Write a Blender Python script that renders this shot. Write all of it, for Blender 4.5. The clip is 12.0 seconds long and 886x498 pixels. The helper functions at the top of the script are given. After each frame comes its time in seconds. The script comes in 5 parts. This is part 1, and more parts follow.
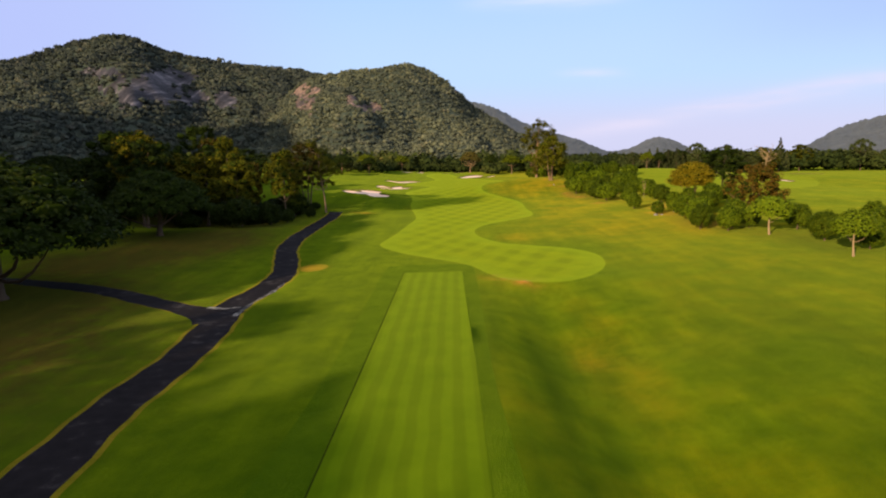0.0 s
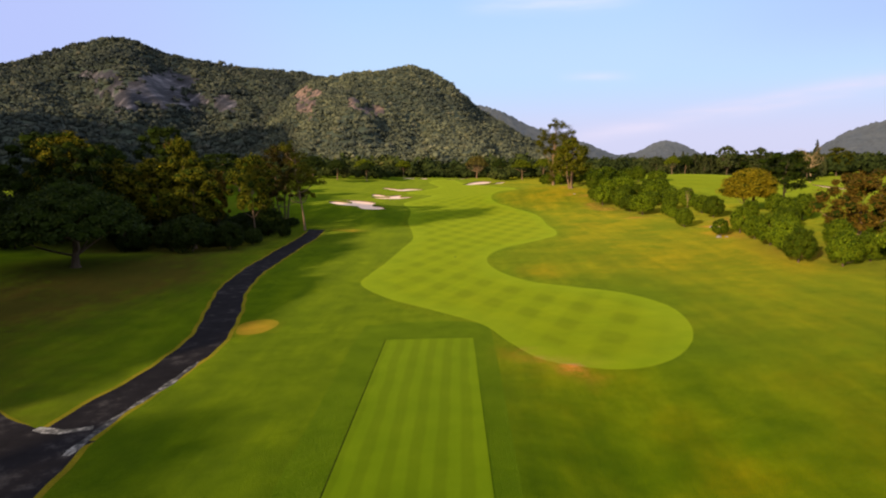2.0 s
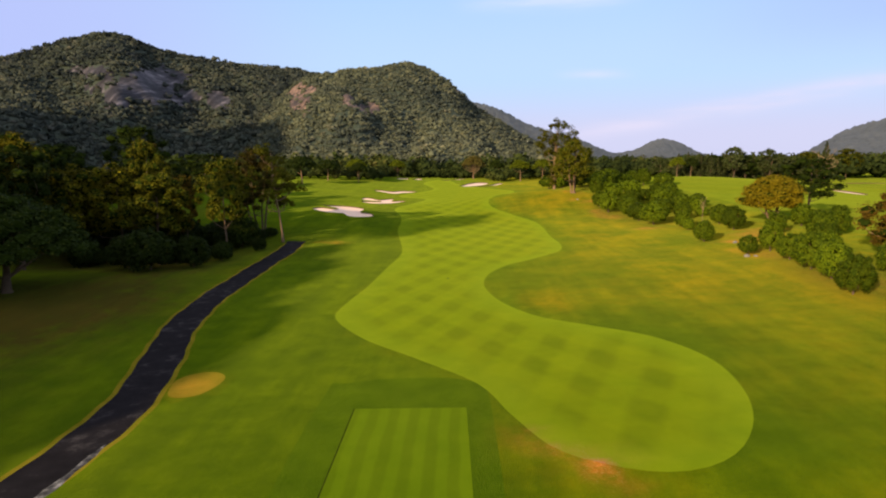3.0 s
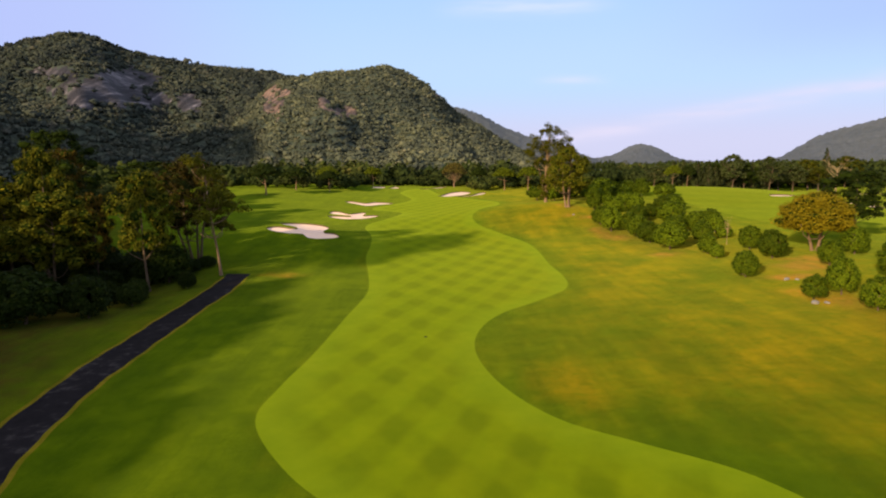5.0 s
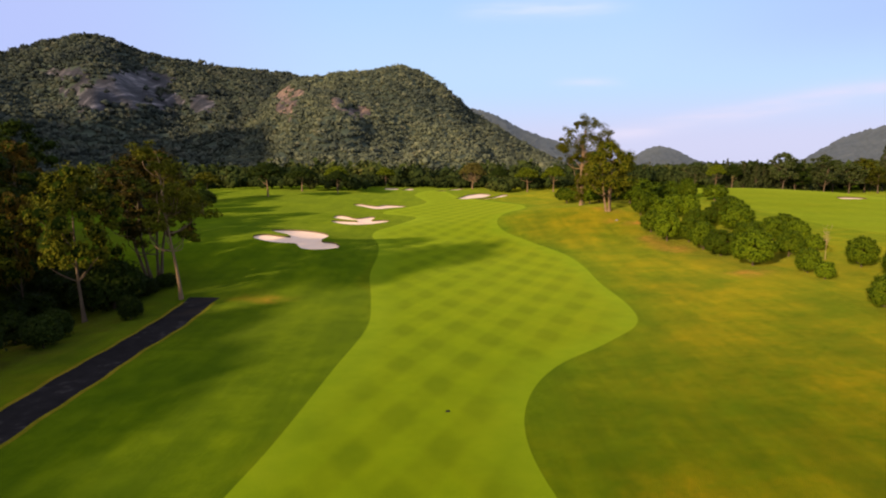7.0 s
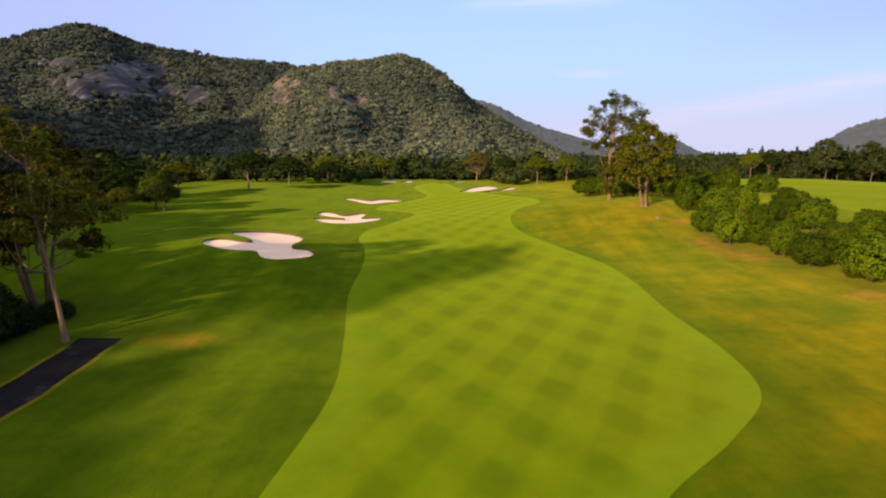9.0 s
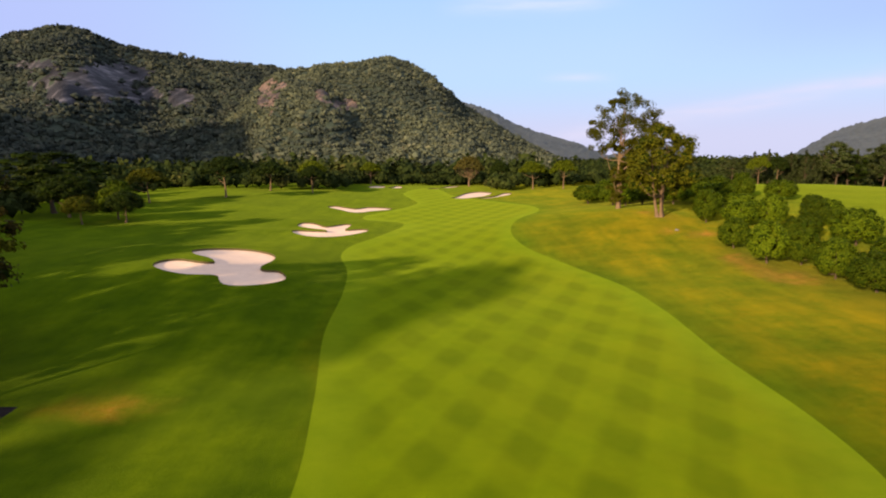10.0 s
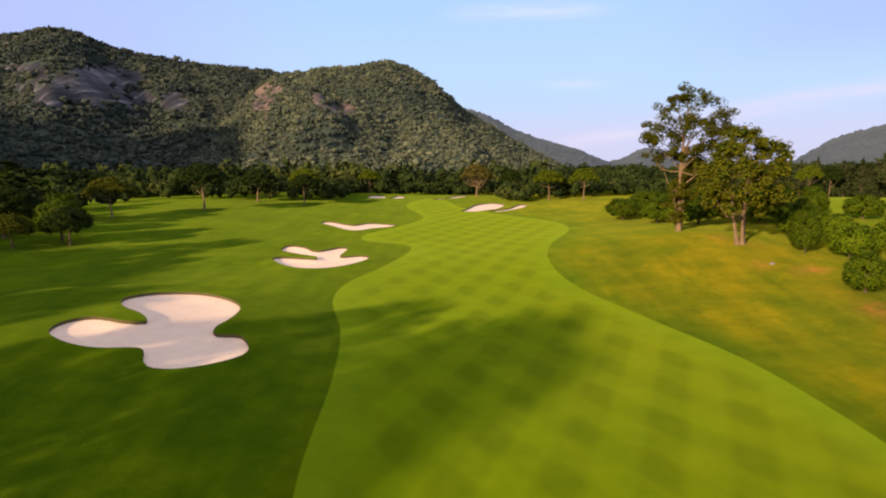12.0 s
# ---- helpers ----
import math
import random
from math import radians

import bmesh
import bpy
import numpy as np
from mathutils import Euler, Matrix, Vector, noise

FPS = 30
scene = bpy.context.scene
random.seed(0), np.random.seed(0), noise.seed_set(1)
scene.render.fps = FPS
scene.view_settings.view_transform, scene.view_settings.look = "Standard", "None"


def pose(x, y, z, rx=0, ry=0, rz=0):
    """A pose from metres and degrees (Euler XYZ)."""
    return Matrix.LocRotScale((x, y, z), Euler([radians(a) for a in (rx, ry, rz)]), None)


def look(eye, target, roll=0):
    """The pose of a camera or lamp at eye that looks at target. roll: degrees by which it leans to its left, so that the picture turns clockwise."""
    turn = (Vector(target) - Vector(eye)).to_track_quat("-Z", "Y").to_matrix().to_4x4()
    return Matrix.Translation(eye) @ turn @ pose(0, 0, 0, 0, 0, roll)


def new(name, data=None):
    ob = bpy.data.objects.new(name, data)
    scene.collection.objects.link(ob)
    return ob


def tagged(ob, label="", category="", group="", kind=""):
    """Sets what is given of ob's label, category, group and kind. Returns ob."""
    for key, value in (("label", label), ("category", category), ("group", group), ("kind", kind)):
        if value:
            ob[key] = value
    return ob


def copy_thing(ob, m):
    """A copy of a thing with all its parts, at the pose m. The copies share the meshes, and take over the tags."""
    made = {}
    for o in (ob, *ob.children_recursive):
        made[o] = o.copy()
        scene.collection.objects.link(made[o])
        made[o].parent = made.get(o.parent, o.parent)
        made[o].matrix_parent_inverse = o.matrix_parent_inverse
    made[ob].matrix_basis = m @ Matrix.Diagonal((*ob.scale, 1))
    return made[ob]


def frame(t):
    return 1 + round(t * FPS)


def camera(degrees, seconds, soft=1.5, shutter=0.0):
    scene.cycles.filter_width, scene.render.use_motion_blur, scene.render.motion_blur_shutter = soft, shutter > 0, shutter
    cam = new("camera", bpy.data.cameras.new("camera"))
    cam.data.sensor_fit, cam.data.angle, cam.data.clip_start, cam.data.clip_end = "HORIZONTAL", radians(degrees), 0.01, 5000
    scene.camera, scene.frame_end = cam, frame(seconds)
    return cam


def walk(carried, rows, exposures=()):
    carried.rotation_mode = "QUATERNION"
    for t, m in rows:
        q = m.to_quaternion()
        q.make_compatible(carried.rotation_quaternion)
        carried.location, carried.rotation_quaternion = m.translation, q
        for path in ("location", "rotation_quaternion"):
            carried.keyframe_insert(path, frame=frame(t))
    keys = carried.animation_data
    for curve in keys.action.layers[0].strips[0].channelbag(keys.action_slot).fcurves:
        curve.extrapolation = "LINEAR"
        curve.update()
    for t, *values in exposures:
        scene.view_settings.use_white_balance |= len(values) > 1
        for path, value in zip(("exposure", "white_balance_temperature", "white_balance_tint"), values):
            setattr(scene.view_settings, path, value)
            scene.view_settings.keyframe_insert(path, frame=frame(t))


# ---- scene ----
cam = camera(72.9, 12.0, soft=2.05)
PATH = [
    (0, (1.145, -1.593, 12.106), (1.107, 0.384, 11.803), -0.6),
    (0.5, (1.047, 3.701, 11.998), (1.009, 5.677, 11.69), -0.6),
    (1, (1.001, 9.252, 11.975), (0.955, 11.228, 11.67), -0.6),
    (1.5, (0.955, 14.291, 12.039), (0.905, 16.268, 11.741), -0.7),
    (2, (1.032, 19.318, 12.402), (0.977, 21.297, 12.112), -0.7),
    (2.5, (1.172, 23.84, 12.936), (1.116, 25.818, 12.646), -0.7),
    (3, (1.41, 28.562, 13.534), (1.366, 30.539, 13.235), -0.5),
    (3.2, (1.599, 30.265, 13.63), (1.554, 32.242, 13.333), -0.6),
    (5, (1.375, 45.197, 14.527), (1.399, 47.177, 14.242), -0.4),
    (5.5, (1.189, 49.2, 14.405), (1.21, 51.181, 14.133), -0.4),
    (6, (1.015, 53.422, 14.171), (1.022, 55.404, 13.903), -0.5),
    (6.5, (0.787, 57.489, 13.851), (0.781, 59.471, 13.582), -0.4),
    (7, (0.719, 61.52, 13.556), (0.693, 63.5, 13.28), -0.4),
    (9, (0.275, 78.939, 12.706), (0.244, 80.916, 12.406), -0.6),
    (9.5, (0.007, 83.464, 12.78), (-0.007, 85.442, 12.484), -0.7),
    (10, (-0.333, 88.076, 12.957), (-0.329, 90.055, 12.668), -0.7),
    (10.5, (-0.825, 92.246, 13.061), (-0.81, 94.226, 12.781), -0.7),
    (11, (-1.422, 96.533, 13.218), (-1.407, 98.514, 12.944), -0.7),
    (11.5, (-2.062, 100.735, 13.385), (-2.05, 102.717, 13.114), -0.5),
    (12, (-2.704, 105.177, 13.515), (-2.691, 107.159, 13.245), -0.5),
]
walk(cam, [(t, look(eye, target, roll)) for t, eye, target, roll in PATH])

# ---- world, sun, exposure ----
SUN_WAY = Vector((0.6, 0.8, 0.0)).normalized()      # the way along which shadows fall
SUN_HIGH = radians(17.0)
world = bpy.data.worlds.new("sky")
scene.world = world
world.use_nodes = True
wn, wl = world.node_tree.nodes, world.node_tree.links
wn.clear()
sky = wn.new("ShaderNodeTexSky")
sky.sky_type, sky.sun_disc = "NISHITA", False
sky.sun_elevation = SUN_HIGH
sky.sun_rotation = math.atan2(-SUN_WAY.x, -SUN_WAY.y)
sky.altitude, sky.air_density, sky.dust_density, sky.ozone_density = 100, 1.0, 0.5, 3.0
sky_out = wn.new("ShaderNodeOutputWorld")
sky_bg = wn.new("ShaderNodeBackground")
sky_bg.inputs["Strength"].default_value = 0.073
# thin high haze over the clear sky: paler and pinker to the horizon, bluer ahead than to the sides
def wcalc(op, a, b=0.0, c=0.0):
    m = wn.new("ShaderNodeMath")
    m.operation = op
    for s, v in zip(m.inputs, (a, b, c)):
        if isinstance(v, (int, float)):
            s.default_value = v
        else:
            wl.new(v, s)
    return m.outputs[0]


def wmix(a, b, fac):
    m = wn.new("ShaderNodeMix")
    m.data_type = "RGBA"
    for s, v in ((m.inputs[6], a), (m.inputs[7], b), (m.inputs[0], fac)):
        if isinstance(v, tuple):
            s.default_value = (*v, 1)
        elif isinstance(v, (int, float)):
            s.default_value = v
        else:
            wl.new(v, s)
    return m.outputs[2]


def wstep(v, a, b):
    m = wn.new("ShaderNodeMapRange")
    m.interpolation_type = "SMOOTHSTEP"
    m.inputs["From Min"].default_value, m.inputs["From Max"].default_value = a, b
    wl.new(v, m.inputs[0])
    return m.outputs[0]


def bearing(az, el):
    a, e = radians(az), radians(el)
    return Vector((math.sin(a) * math.cos(e), math.cos(a) * math.cos(e), math.sin(e)))


tc = wn.new("ShaderNodeTexCoord")
up_z = wn.new("ShaderNodeSeparateXYZ")
wl.new(tc.outputs["Generated"], up_z.inputs[0])
east, up = up_z.outputs[0], up_z.outputs[2]
mp = wn.new("ShaderNodeMapping")
mp.inputs["Scale"].default_value, mp.inputs["Rotation"].default_value = (4.0, 5.0, 26.0), (0.0, 0.12, 0.0)
cirrus = wn.new("ShaderNodeTexNoise")
cirrus.inputs["Scale"].default_value, cirrus.inputs["Detail"].default_value, cirrus.inputs["Roughness"].default_value = 2.2, 5.0, 0.5
wl.new(tc.outputs["Generated"], mp.inputs[0])
wl.new(mp.outputs[0], cirrus.inputs["Vector"])
haze = wmix((5.1, 5.15, 7.2), (4.2, 5.7, 8.1), wstep(up, 0.03, 0.13))
haze = wmix(haze, (3.6, 5.3, 8.0), wstep(up, 0.13, 0.28))
haze = wmix(haze, (3.9, 4.45, 7.7), wcalc("MULTIPLY", wstep(east, -0.12, -0.6), 0.95))
haze = wmix(haze, (3.45, 4.5, 7.6), wcalc("MULTIPLY", wcalc("MULTIPLY", wstep(east, 0.25, 0.6), wstep(up, 0.1, 0.2)), 0.8))
haze = wmix(haze, (5.0, 5.6, 7.2), wstep(up, 0.35, 0.7))
air = wmix(sky.outputs[0], haze, 0.95)
# the wide pale glow of the haze round the low sun
to_sun = wn.new("ShaderNodeVectorMath")
to_sun.operation = "DOT_PRODUCT"
to_sun.inputs[1].default_value = (-SUN_WAY.x * math.cos(SUN_HIGH), -SUN_WAY.y * math.cos(SUN_HIGH), math.sin(SUN_HIGH))
wl.new(tc.outputs["Generated"], to_sun.inputs[0])
glow = wcalc("POWER", wcalc("MAXIMUM", to_sun.outputs["Value"], 0.0), 3.0)
air = wmix(air, (17.0, 15.0, 11.5), wcalc("MULTIPLY", glow, 0.35))


def streak(a, b, half, lo, hi, strength, tint):
    """A wisp of cirrus along the great circle through two bearings."""
    global air
    pole = a.cross(b).normalized()
    dot = wn.new("ShaderNodeVectorMath")
    dot.operation = "DOT_PRODUCT"
    dot.inputs[1].default_value = pole
    wl.new(tc.outputs["Generated"], dot.inputs[0])
    off = wcalc("DIVIDE", dot.outputs["Value"], half)
    body = wcalc("EXPONENT", wcalc("MULTIPLY", wcalc("MULTIPLY", off, off), -1.0))
    ends = wcalc("MULTIPLY", wstep(east, lo - 0.06, lo + 0.06), wcalc("SUBTRACT", 1.0, wstep(east, hi - 0.06, hi + 0.06)))
    tex = wcalc("MULTIPLY_ADD", wstep(cirrus.outputs["Fac"], 0.3, 0.7), 0.7, 0.3)
    air = wmix(air, tint, wcalc("MULTIPLY", wcalc("MULTIPLY", body, ends), wcalc("MULTIPLY", tex, strength)))


streak(bearing(15.3, 2.7), bearing(34.6, 5.6), 0.012, 0.2, 0.75, 0.8, (6.3, 5.9, 7.4))
streak(bearing(10.5, 7.35), bearing(14.6, 7.2), 0.007, 0.2, 0.235, 0.9, (6.4, 6.3, 8.2))
streak(bearing(0.0, 13.6), bearing(16.4, 13.4), 0.012, 0.04, 0.24, 0.7, (6.1, 6.5, 8.4))
wl.new(air, sky_bg.inputs["Color"])
wl.new(sky_bg.outputs[0], sky_out.inputs["Surface"])

sun = new("sun", bpy.data.lights.new("sun", "SUN"))
sun.data.energy, sun.data.angle, sun.data.color = 4.1, radians(1.2), (1.0, 0.8, 0.5)
sun.matrix_world = look((0, 0, 0), (SUN_WAY.x, SUN_WAY.y, -math.tan(SUN_HIGH)))
scene.view_settings.exposure = 0.85


# ---- materials ----
def material(name):
    m = bpy.data.materials.new(name)
    m.use_nodes = True
    n, l = m.node_tree.nodes, m.node_tree.links
    return m, n, l, n["Principled BSDF"]


def nz(n, l, scale, detail=4.0, rough=0.55, stretch=None, source="Object"):
    """A noise texture in metres of the object, as a value."""
    tc = n.new("ShaderNodeTexCoord")
    t = n.new("ShaderNodeTexNoise")
    t.inputs["Scale"].default_value, t.inputs["Detail"].default_value, t.inputs["Roughness"].default_value = scale, detail, rough
    if stretch:
        mp = n.new("ShaderNodeMapping")
        mp.inputs["Rotation"].default_value = (0, 0, stretch[3] if len(stretch) > 3 else 0)
        mp.inputs["Scale"].default_value = stretch[:3]
        l.new(tc.outputs[source], mp.inputs[0])
        l.new(mp.outputs[0], t.inputs["Vector"])
    else:
        l.new(tc.outputs[source], t.inputs["Vector"])
    return t.outputs["Fac"]


def ramp(n, l, value, stops):
    r = n.new("ShaderNodeValToRGB")
    e = r.color_ramp.elements
    while len(e) < len(stops):
        e.new(0.5)
    for el, (p, c) in zip(e, stops):
        el.position, el.color = p, (*c, 1)
    l.new(value, r.inputs[0])
    return r.outputs[0]


def mix(n, l, a, b, fac, mode="MIX"):
    m = n.new("ShaderNodeMix")
    m.data_type, m.blend_type = "RGBA", mode
    for s, v in ((m.inputs[6], a), (m.inputs[7], b), (m.inputs[0], fac)):
        if isinstance(v, (int, float)):
            s.default_value = v
        elif isinstance(v, tuple):
            s.default_value = (*v, 1)
        else:
            l.new(v, s)
    return m.outputs[2]


def calc(n, l, op, a, b=0.0, c=0.0):
    m = n.new("ShaderNodeMath")
    m.operation = op
    for s, v in zip(m.inputs, (a, b, c)):
        if isinstance(v, (int, float)):
            s.default_value = v
        else:
            l.new(v, s)
    return m.outputs[0]


def bump(n, l, bsdf, value, strength, distance):
    b = n.new("ShaderNodeBump")
    b.inputs["Strength"].default_value, b.inputs["Distance"].default_value = strength, distance
    l.new(value, b.inputs["Height"])
    l.new(b.outputs[0], bsdf.inputs["Normal"])


def stripe(n, l, angle, period, shift=0.0, soft=0.25):
    """Alternating 0 and 1 bands across a plan direction (degrees from x), with soft borders."""
    tc = n.new("ShaderNodeTexCoord")
    sx = n.new("ShaderNodeSeparateXYZ")
    l.new(tc.outputs["Object"], sx.inputs[0])
    a = radians(angle)
    u = calc(n, l, "ADD", calc(n, l, "MULTIPLY", sx.outputs[0], math.cos(a)), calc(n, l, "MULTIPLY", sx.outputs[1], math.sin(a)))
    wob = calc(n, l, "MULTIPLY", nz(n, l, 0.25, 2), 0.5)
    u = calc(n, l, "ADD", calc(n, l, "ADD", u, wob), shift)
    s = calc(n, l, "SINE", calc(n, l, "MULTIPLY", u, 2 * math.pi / period))
    return calc(n, l, "MULTIPLY_ADD", s, 0.5, 0.5)


def grass_material(name, dark, light, dry, dry_amount, fine=14.0, bands=None, relief=0.6, streaks=False):
    m, n, l, p = material(name)
    big = nz(n, l, 0.055, 5, 0.6)
    mid = nz(n, l, 0.5, 5, 0.6)
    tuft = nz(n, l, fine, 4, 0.7)
    col = ramp(n, l, calc(n, l, "ADD", calc(n, l, "MULTIPLY", mid, 0.55), calc(n, l, "MULTIPLY", tuft, 0.45)), [(0.38, dark), (0.63, light)])
    wide = calc(n, l, "MULTIPLY", calc(n, l, "SUBTRACT", big, 0.42), 4.0)
    speck = calc(n, l, "MULTIPLY_ADD", calc(n, l, "ADD", nz(n, l, 1.6, 5, 0.7), nz(n, l, 0.22, 4, 0.6)), 1.7, -0.9)
    at = n.new("ShaderNodeAttribute")
    at.attribute_name = "dry"
    amount = n.new("ShaderNodeClamp")
    l.new(calc(n, l, "MULTIPLY", calc(n, l, "MULTIPLY_ADD", wide, dry_amount, at.outputs["Fac"]), speck), amount.inputs[0])
    col = mix(n, l, col, dry, amount.outputs[0])
    rs = n.new("ShaderNodeAttribute")
    rs.attribute_name = "soil"
    red = n.new("ShaderNodeClamp")
    l.new(calc(n, l, "MULTIPLY", rs.outputs["Fac"], calc(n, l, "MULTIPLY_ADD", nz(n, l, 1.1, 5, 0.7), 3.4, -0.9)), red.inputs[0])
    col = mix(n, l, col, ramp(n, l, tuft, [(0.35, (0.3, 0.085, 0.012)), (0.58, (0.4, 0.14, 0.024)), (0.72, (0.56, 0.33, 0.16))]), red.outputs[0])
    # brown leaf cover, which also paints shaded ground darker
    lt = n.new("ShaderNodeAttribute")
    lt.attribute_name = "litter_shade"
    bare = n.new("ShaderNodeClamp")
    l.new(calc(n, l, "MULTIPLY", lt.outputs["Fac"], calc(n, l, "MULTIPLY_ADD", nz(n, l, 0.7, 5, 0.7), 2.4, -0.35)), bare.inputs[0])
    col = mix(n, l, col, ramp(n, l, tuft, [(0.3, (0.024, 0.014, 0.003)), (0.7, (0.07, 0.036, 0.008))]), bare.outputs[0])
    if streaks:
        run = nz(n, l, 0.55, 4, 0.6, (1.0, 0.1, 1.0, radians(28)))
        col = mix(n, l, col, ramp(n, l, run, [(0.36, (0.74, 0.8, 0.8)), (0.64, (1.16, 1.1, 1.0))]), 0.9, "MULTIPLY")
        lie = nz(n, l, 0.11, 5, 0.62)
        col = mix(n, l, col, ramp(n, l, lie, [(0.38, (0.68, 0.78, 0.7)), (0.62, (1.18, 1.12, 1.0))]), 0.85, "MULTIPLY")
    if bands:
        rim = n.new("ShaderNodeAttribute")
        rim.attribute_name = "rim"
        plain_col = mix(n, l, col, (1.0, 1.04, 2.2), 1.0, "MULTIPLY")
        both = None
        for angle, period, shift, strength in bands:
            f = stripe(n, l, angle, period, shift)
            tone = ramp(n, l, f, [(0.3, (1 - strength,) * 3), (0.7, (1, 1, 1))])
            col = mix(n, l, col, tone, 1.0, "MULTIPLY")
            g = calc(n, l, "SUBTRACT", 1.0, f)
            both = g if both is None else calc(n, l, "MULTIPLY", both, g)
        if len(bands) > 1:
            tone = ramp(n, l, both, [(0.2, (1, 1, 1)), (0.7, (0.86, 0.9, 0.88))])
            col = mix(n, l, col, tone, 1.0, "MULTIPLY")
            col = mix(n, l, col, plain_col, rim.outputs["Fac"])
    l.new(col, p.inputs["Base Color"])
    p.inputs["Roughness"].default_value = 0.75
    p.inputs["Specular IOR Level"].default_value = 0.0
    p.inputs["Sheen Weight"].default_value, p.inputs["Sheen Roughness"].default_value = 0.1, 0.45
    p.inputs["Sheen Tint"].default_value = (0.85, 1.0, 0.12, 1)
    h = calc(n, l, "ADD", tuft, calc(n, l, "MULTIPLY", mid, 1.5))
    bump(n, l, p, h, relief, 0.08)
    return m


M = {}
M["rough"] = grass_material("rough_grass", (0.036, 0.067, 0.0), (0.082, 0.115, 0.001), (0.2, 0.13, 0.002), 0.25, streaks=True)
M["fairway"] = grass_material("fairway_grass", (0.108, 0.148, 0.001), (0.152, 0.187, 0.0015), (0.2, 0.186, 0.003), 0.22, 18.0,
                              [(-23.25, 3.59, 0.58, 0.125), (33.5, 3.88, 0.7, 0.088)], 0.3)
M["next"] = grass_material("next_fairway_grass", (0.078, 0.11, 0.001), (0.116, 0.142, 0.002), (0.16, 0.135, 0.004), 0.2, 14.0, [(60.0, 9.0, 0.0, 0.08)], 0.3)
M["tee"] = grass_material("tee_grass", (0.069, 0.114, 0.001), (0.096, 0.142, 0.002), (0.13, 0.145, 0.003), 0.1, 20.0, [(0.0, 1.06, 0.3, 0.16)], 0.3)
M["collar"] = grass_material("tall_grass", (0.026, 0.058, 0.0), (0.058, 0.096, 0.001), (0.085, 0.09, 0.003), 0.12, 10.0, None, 0.9)
M["verge"] = grass_material("dry_verge_grass", (0.1, 0.088, 0.003), (0.23, 0.15, 0.01), (0.3, 0.15, 0.012), 0.5, 12.0, None, 0.8)


def plain(name, stops, scale, rough, relief, detail=6.0, spec=0.3, stretch=None, distance=0.03):
    m, n, l, p = material(name)
    f = calc(n, l, "ADD", calc(n, l, "MULTIPLY", nz(n, l, scale, detail, 0.65, stretch), 0.6), calc(n, l, "MULTIPLY", nz(n, l, scale * 0.13, 4), 0.4))
    l.new(ramp(n, l, f, stops), p.inputs["Base Color"])
    p.inputs["Roughness"].default_value, p.inputs["Specular IOR Level"].default_value = rough, spec
    bump(n, l, p, nz(n, l, scale * 2, detail, 0.7, stretch), relief, distance)
    return m


M["asphalt"] = plain("asphalt", [(0.34, (0.008, 0.0065, 0.0065)), (0.54, (0.015, 0.012, 0.012)), (0.7, (0.06, 0.05, 0.045))], 1.2, 0.95, 0.4, spec=0.04)
M["sand"] = plain("bunker_sand", [(0.3, (0.73, 0.475, 0.335)), (0.7, (0.88, 0.595, 0.43))], 1.5, 0.9, 0.5)
M["soil"] = plain("soil", [(0.3, (0.05, 0.045, 0.015)), (0.7, (0.12, 0.08, 0.03))], 2.0, 0.9, 0.6)
M["edge"] = plain("cut_turf_edge", [(0.3, (0.012, 0.02, 0.002)), (0.7, (0.04, 0.055, 0.004))], 2.0, 0.95, 0.6, spec=0.0)
M["bark"] = plain("bark", [(0.3, (0.05, 0.032, 0.018)), (0.7, (0.15, 0.095, 0.055))], 3.0, 0.9, 0.8, stretch=(3, 3, 0.6))
M["pale_bark"] = plain("pale_bark", [(0.3, (0.09, 0.05, 0.026)), (0.7, (0.27, 0.165, 0.09))], 3.0, 0.9, 0.6, stretch=(3, 3, 0.6))
M["bleached_bark"] = plain("bleached_bark", [(0.3, (0.2, 0.125, 0.06)), (0.7, (0.36, 0.24, 0.13))], 3.0, 0.9, 0.5, stretch=(3, 3, 0.6))
M["stone"] = plain("stone", [(0.3, (0.14, 0.12, 0.1)), (0.7, (0.28, 0.24, 0.2))], 3.0, 0.85, 0.6)
M["rock"] = plain("cliff_rock", [(0.41, (0.014, 0.011, 0.013)), (0.5, (0.034, 0.028, 0.032)), (0.54, (0.07, 0.058, 0.062)), (0.59, (0.19, 0.158, 0.16))], 0.2, 0.9, 0.9, stretch=(0.75, 0.06, 0.1, 0.35), distance=3.0)
# Pinkish rock, its pale stops raised to carry the sunlight on the cliff.
M["pink_rock"] = plain("pink_cliff_rock_sunlit", [(0.38, (0.035, 0.025, 0.021)), (0.5, (0.12, 0.075, 0.056)), (0.62, (0.32, 0.19, 0.13))], 0.16, 0.9, 0.9, stretch=(1.4, 0.3, 0.3), distance=3.0)
M["dusty"] = plain("dusty_asphalt", [(0.4, (0.02, 0.018, 0.017)), (0.5, (0.09, 0.08, 0.07)), (0.6, (0.34, 0.3, 0.26))], 2.2, 0.9, 0.3, spec=0.1)
M["concrete"] = plain("concrete", [(0.3, (0.3, 0.28, 0.25)), (0.7, (0.5, 0.47, 0.42))], 2.0, 0.9, 0.3)


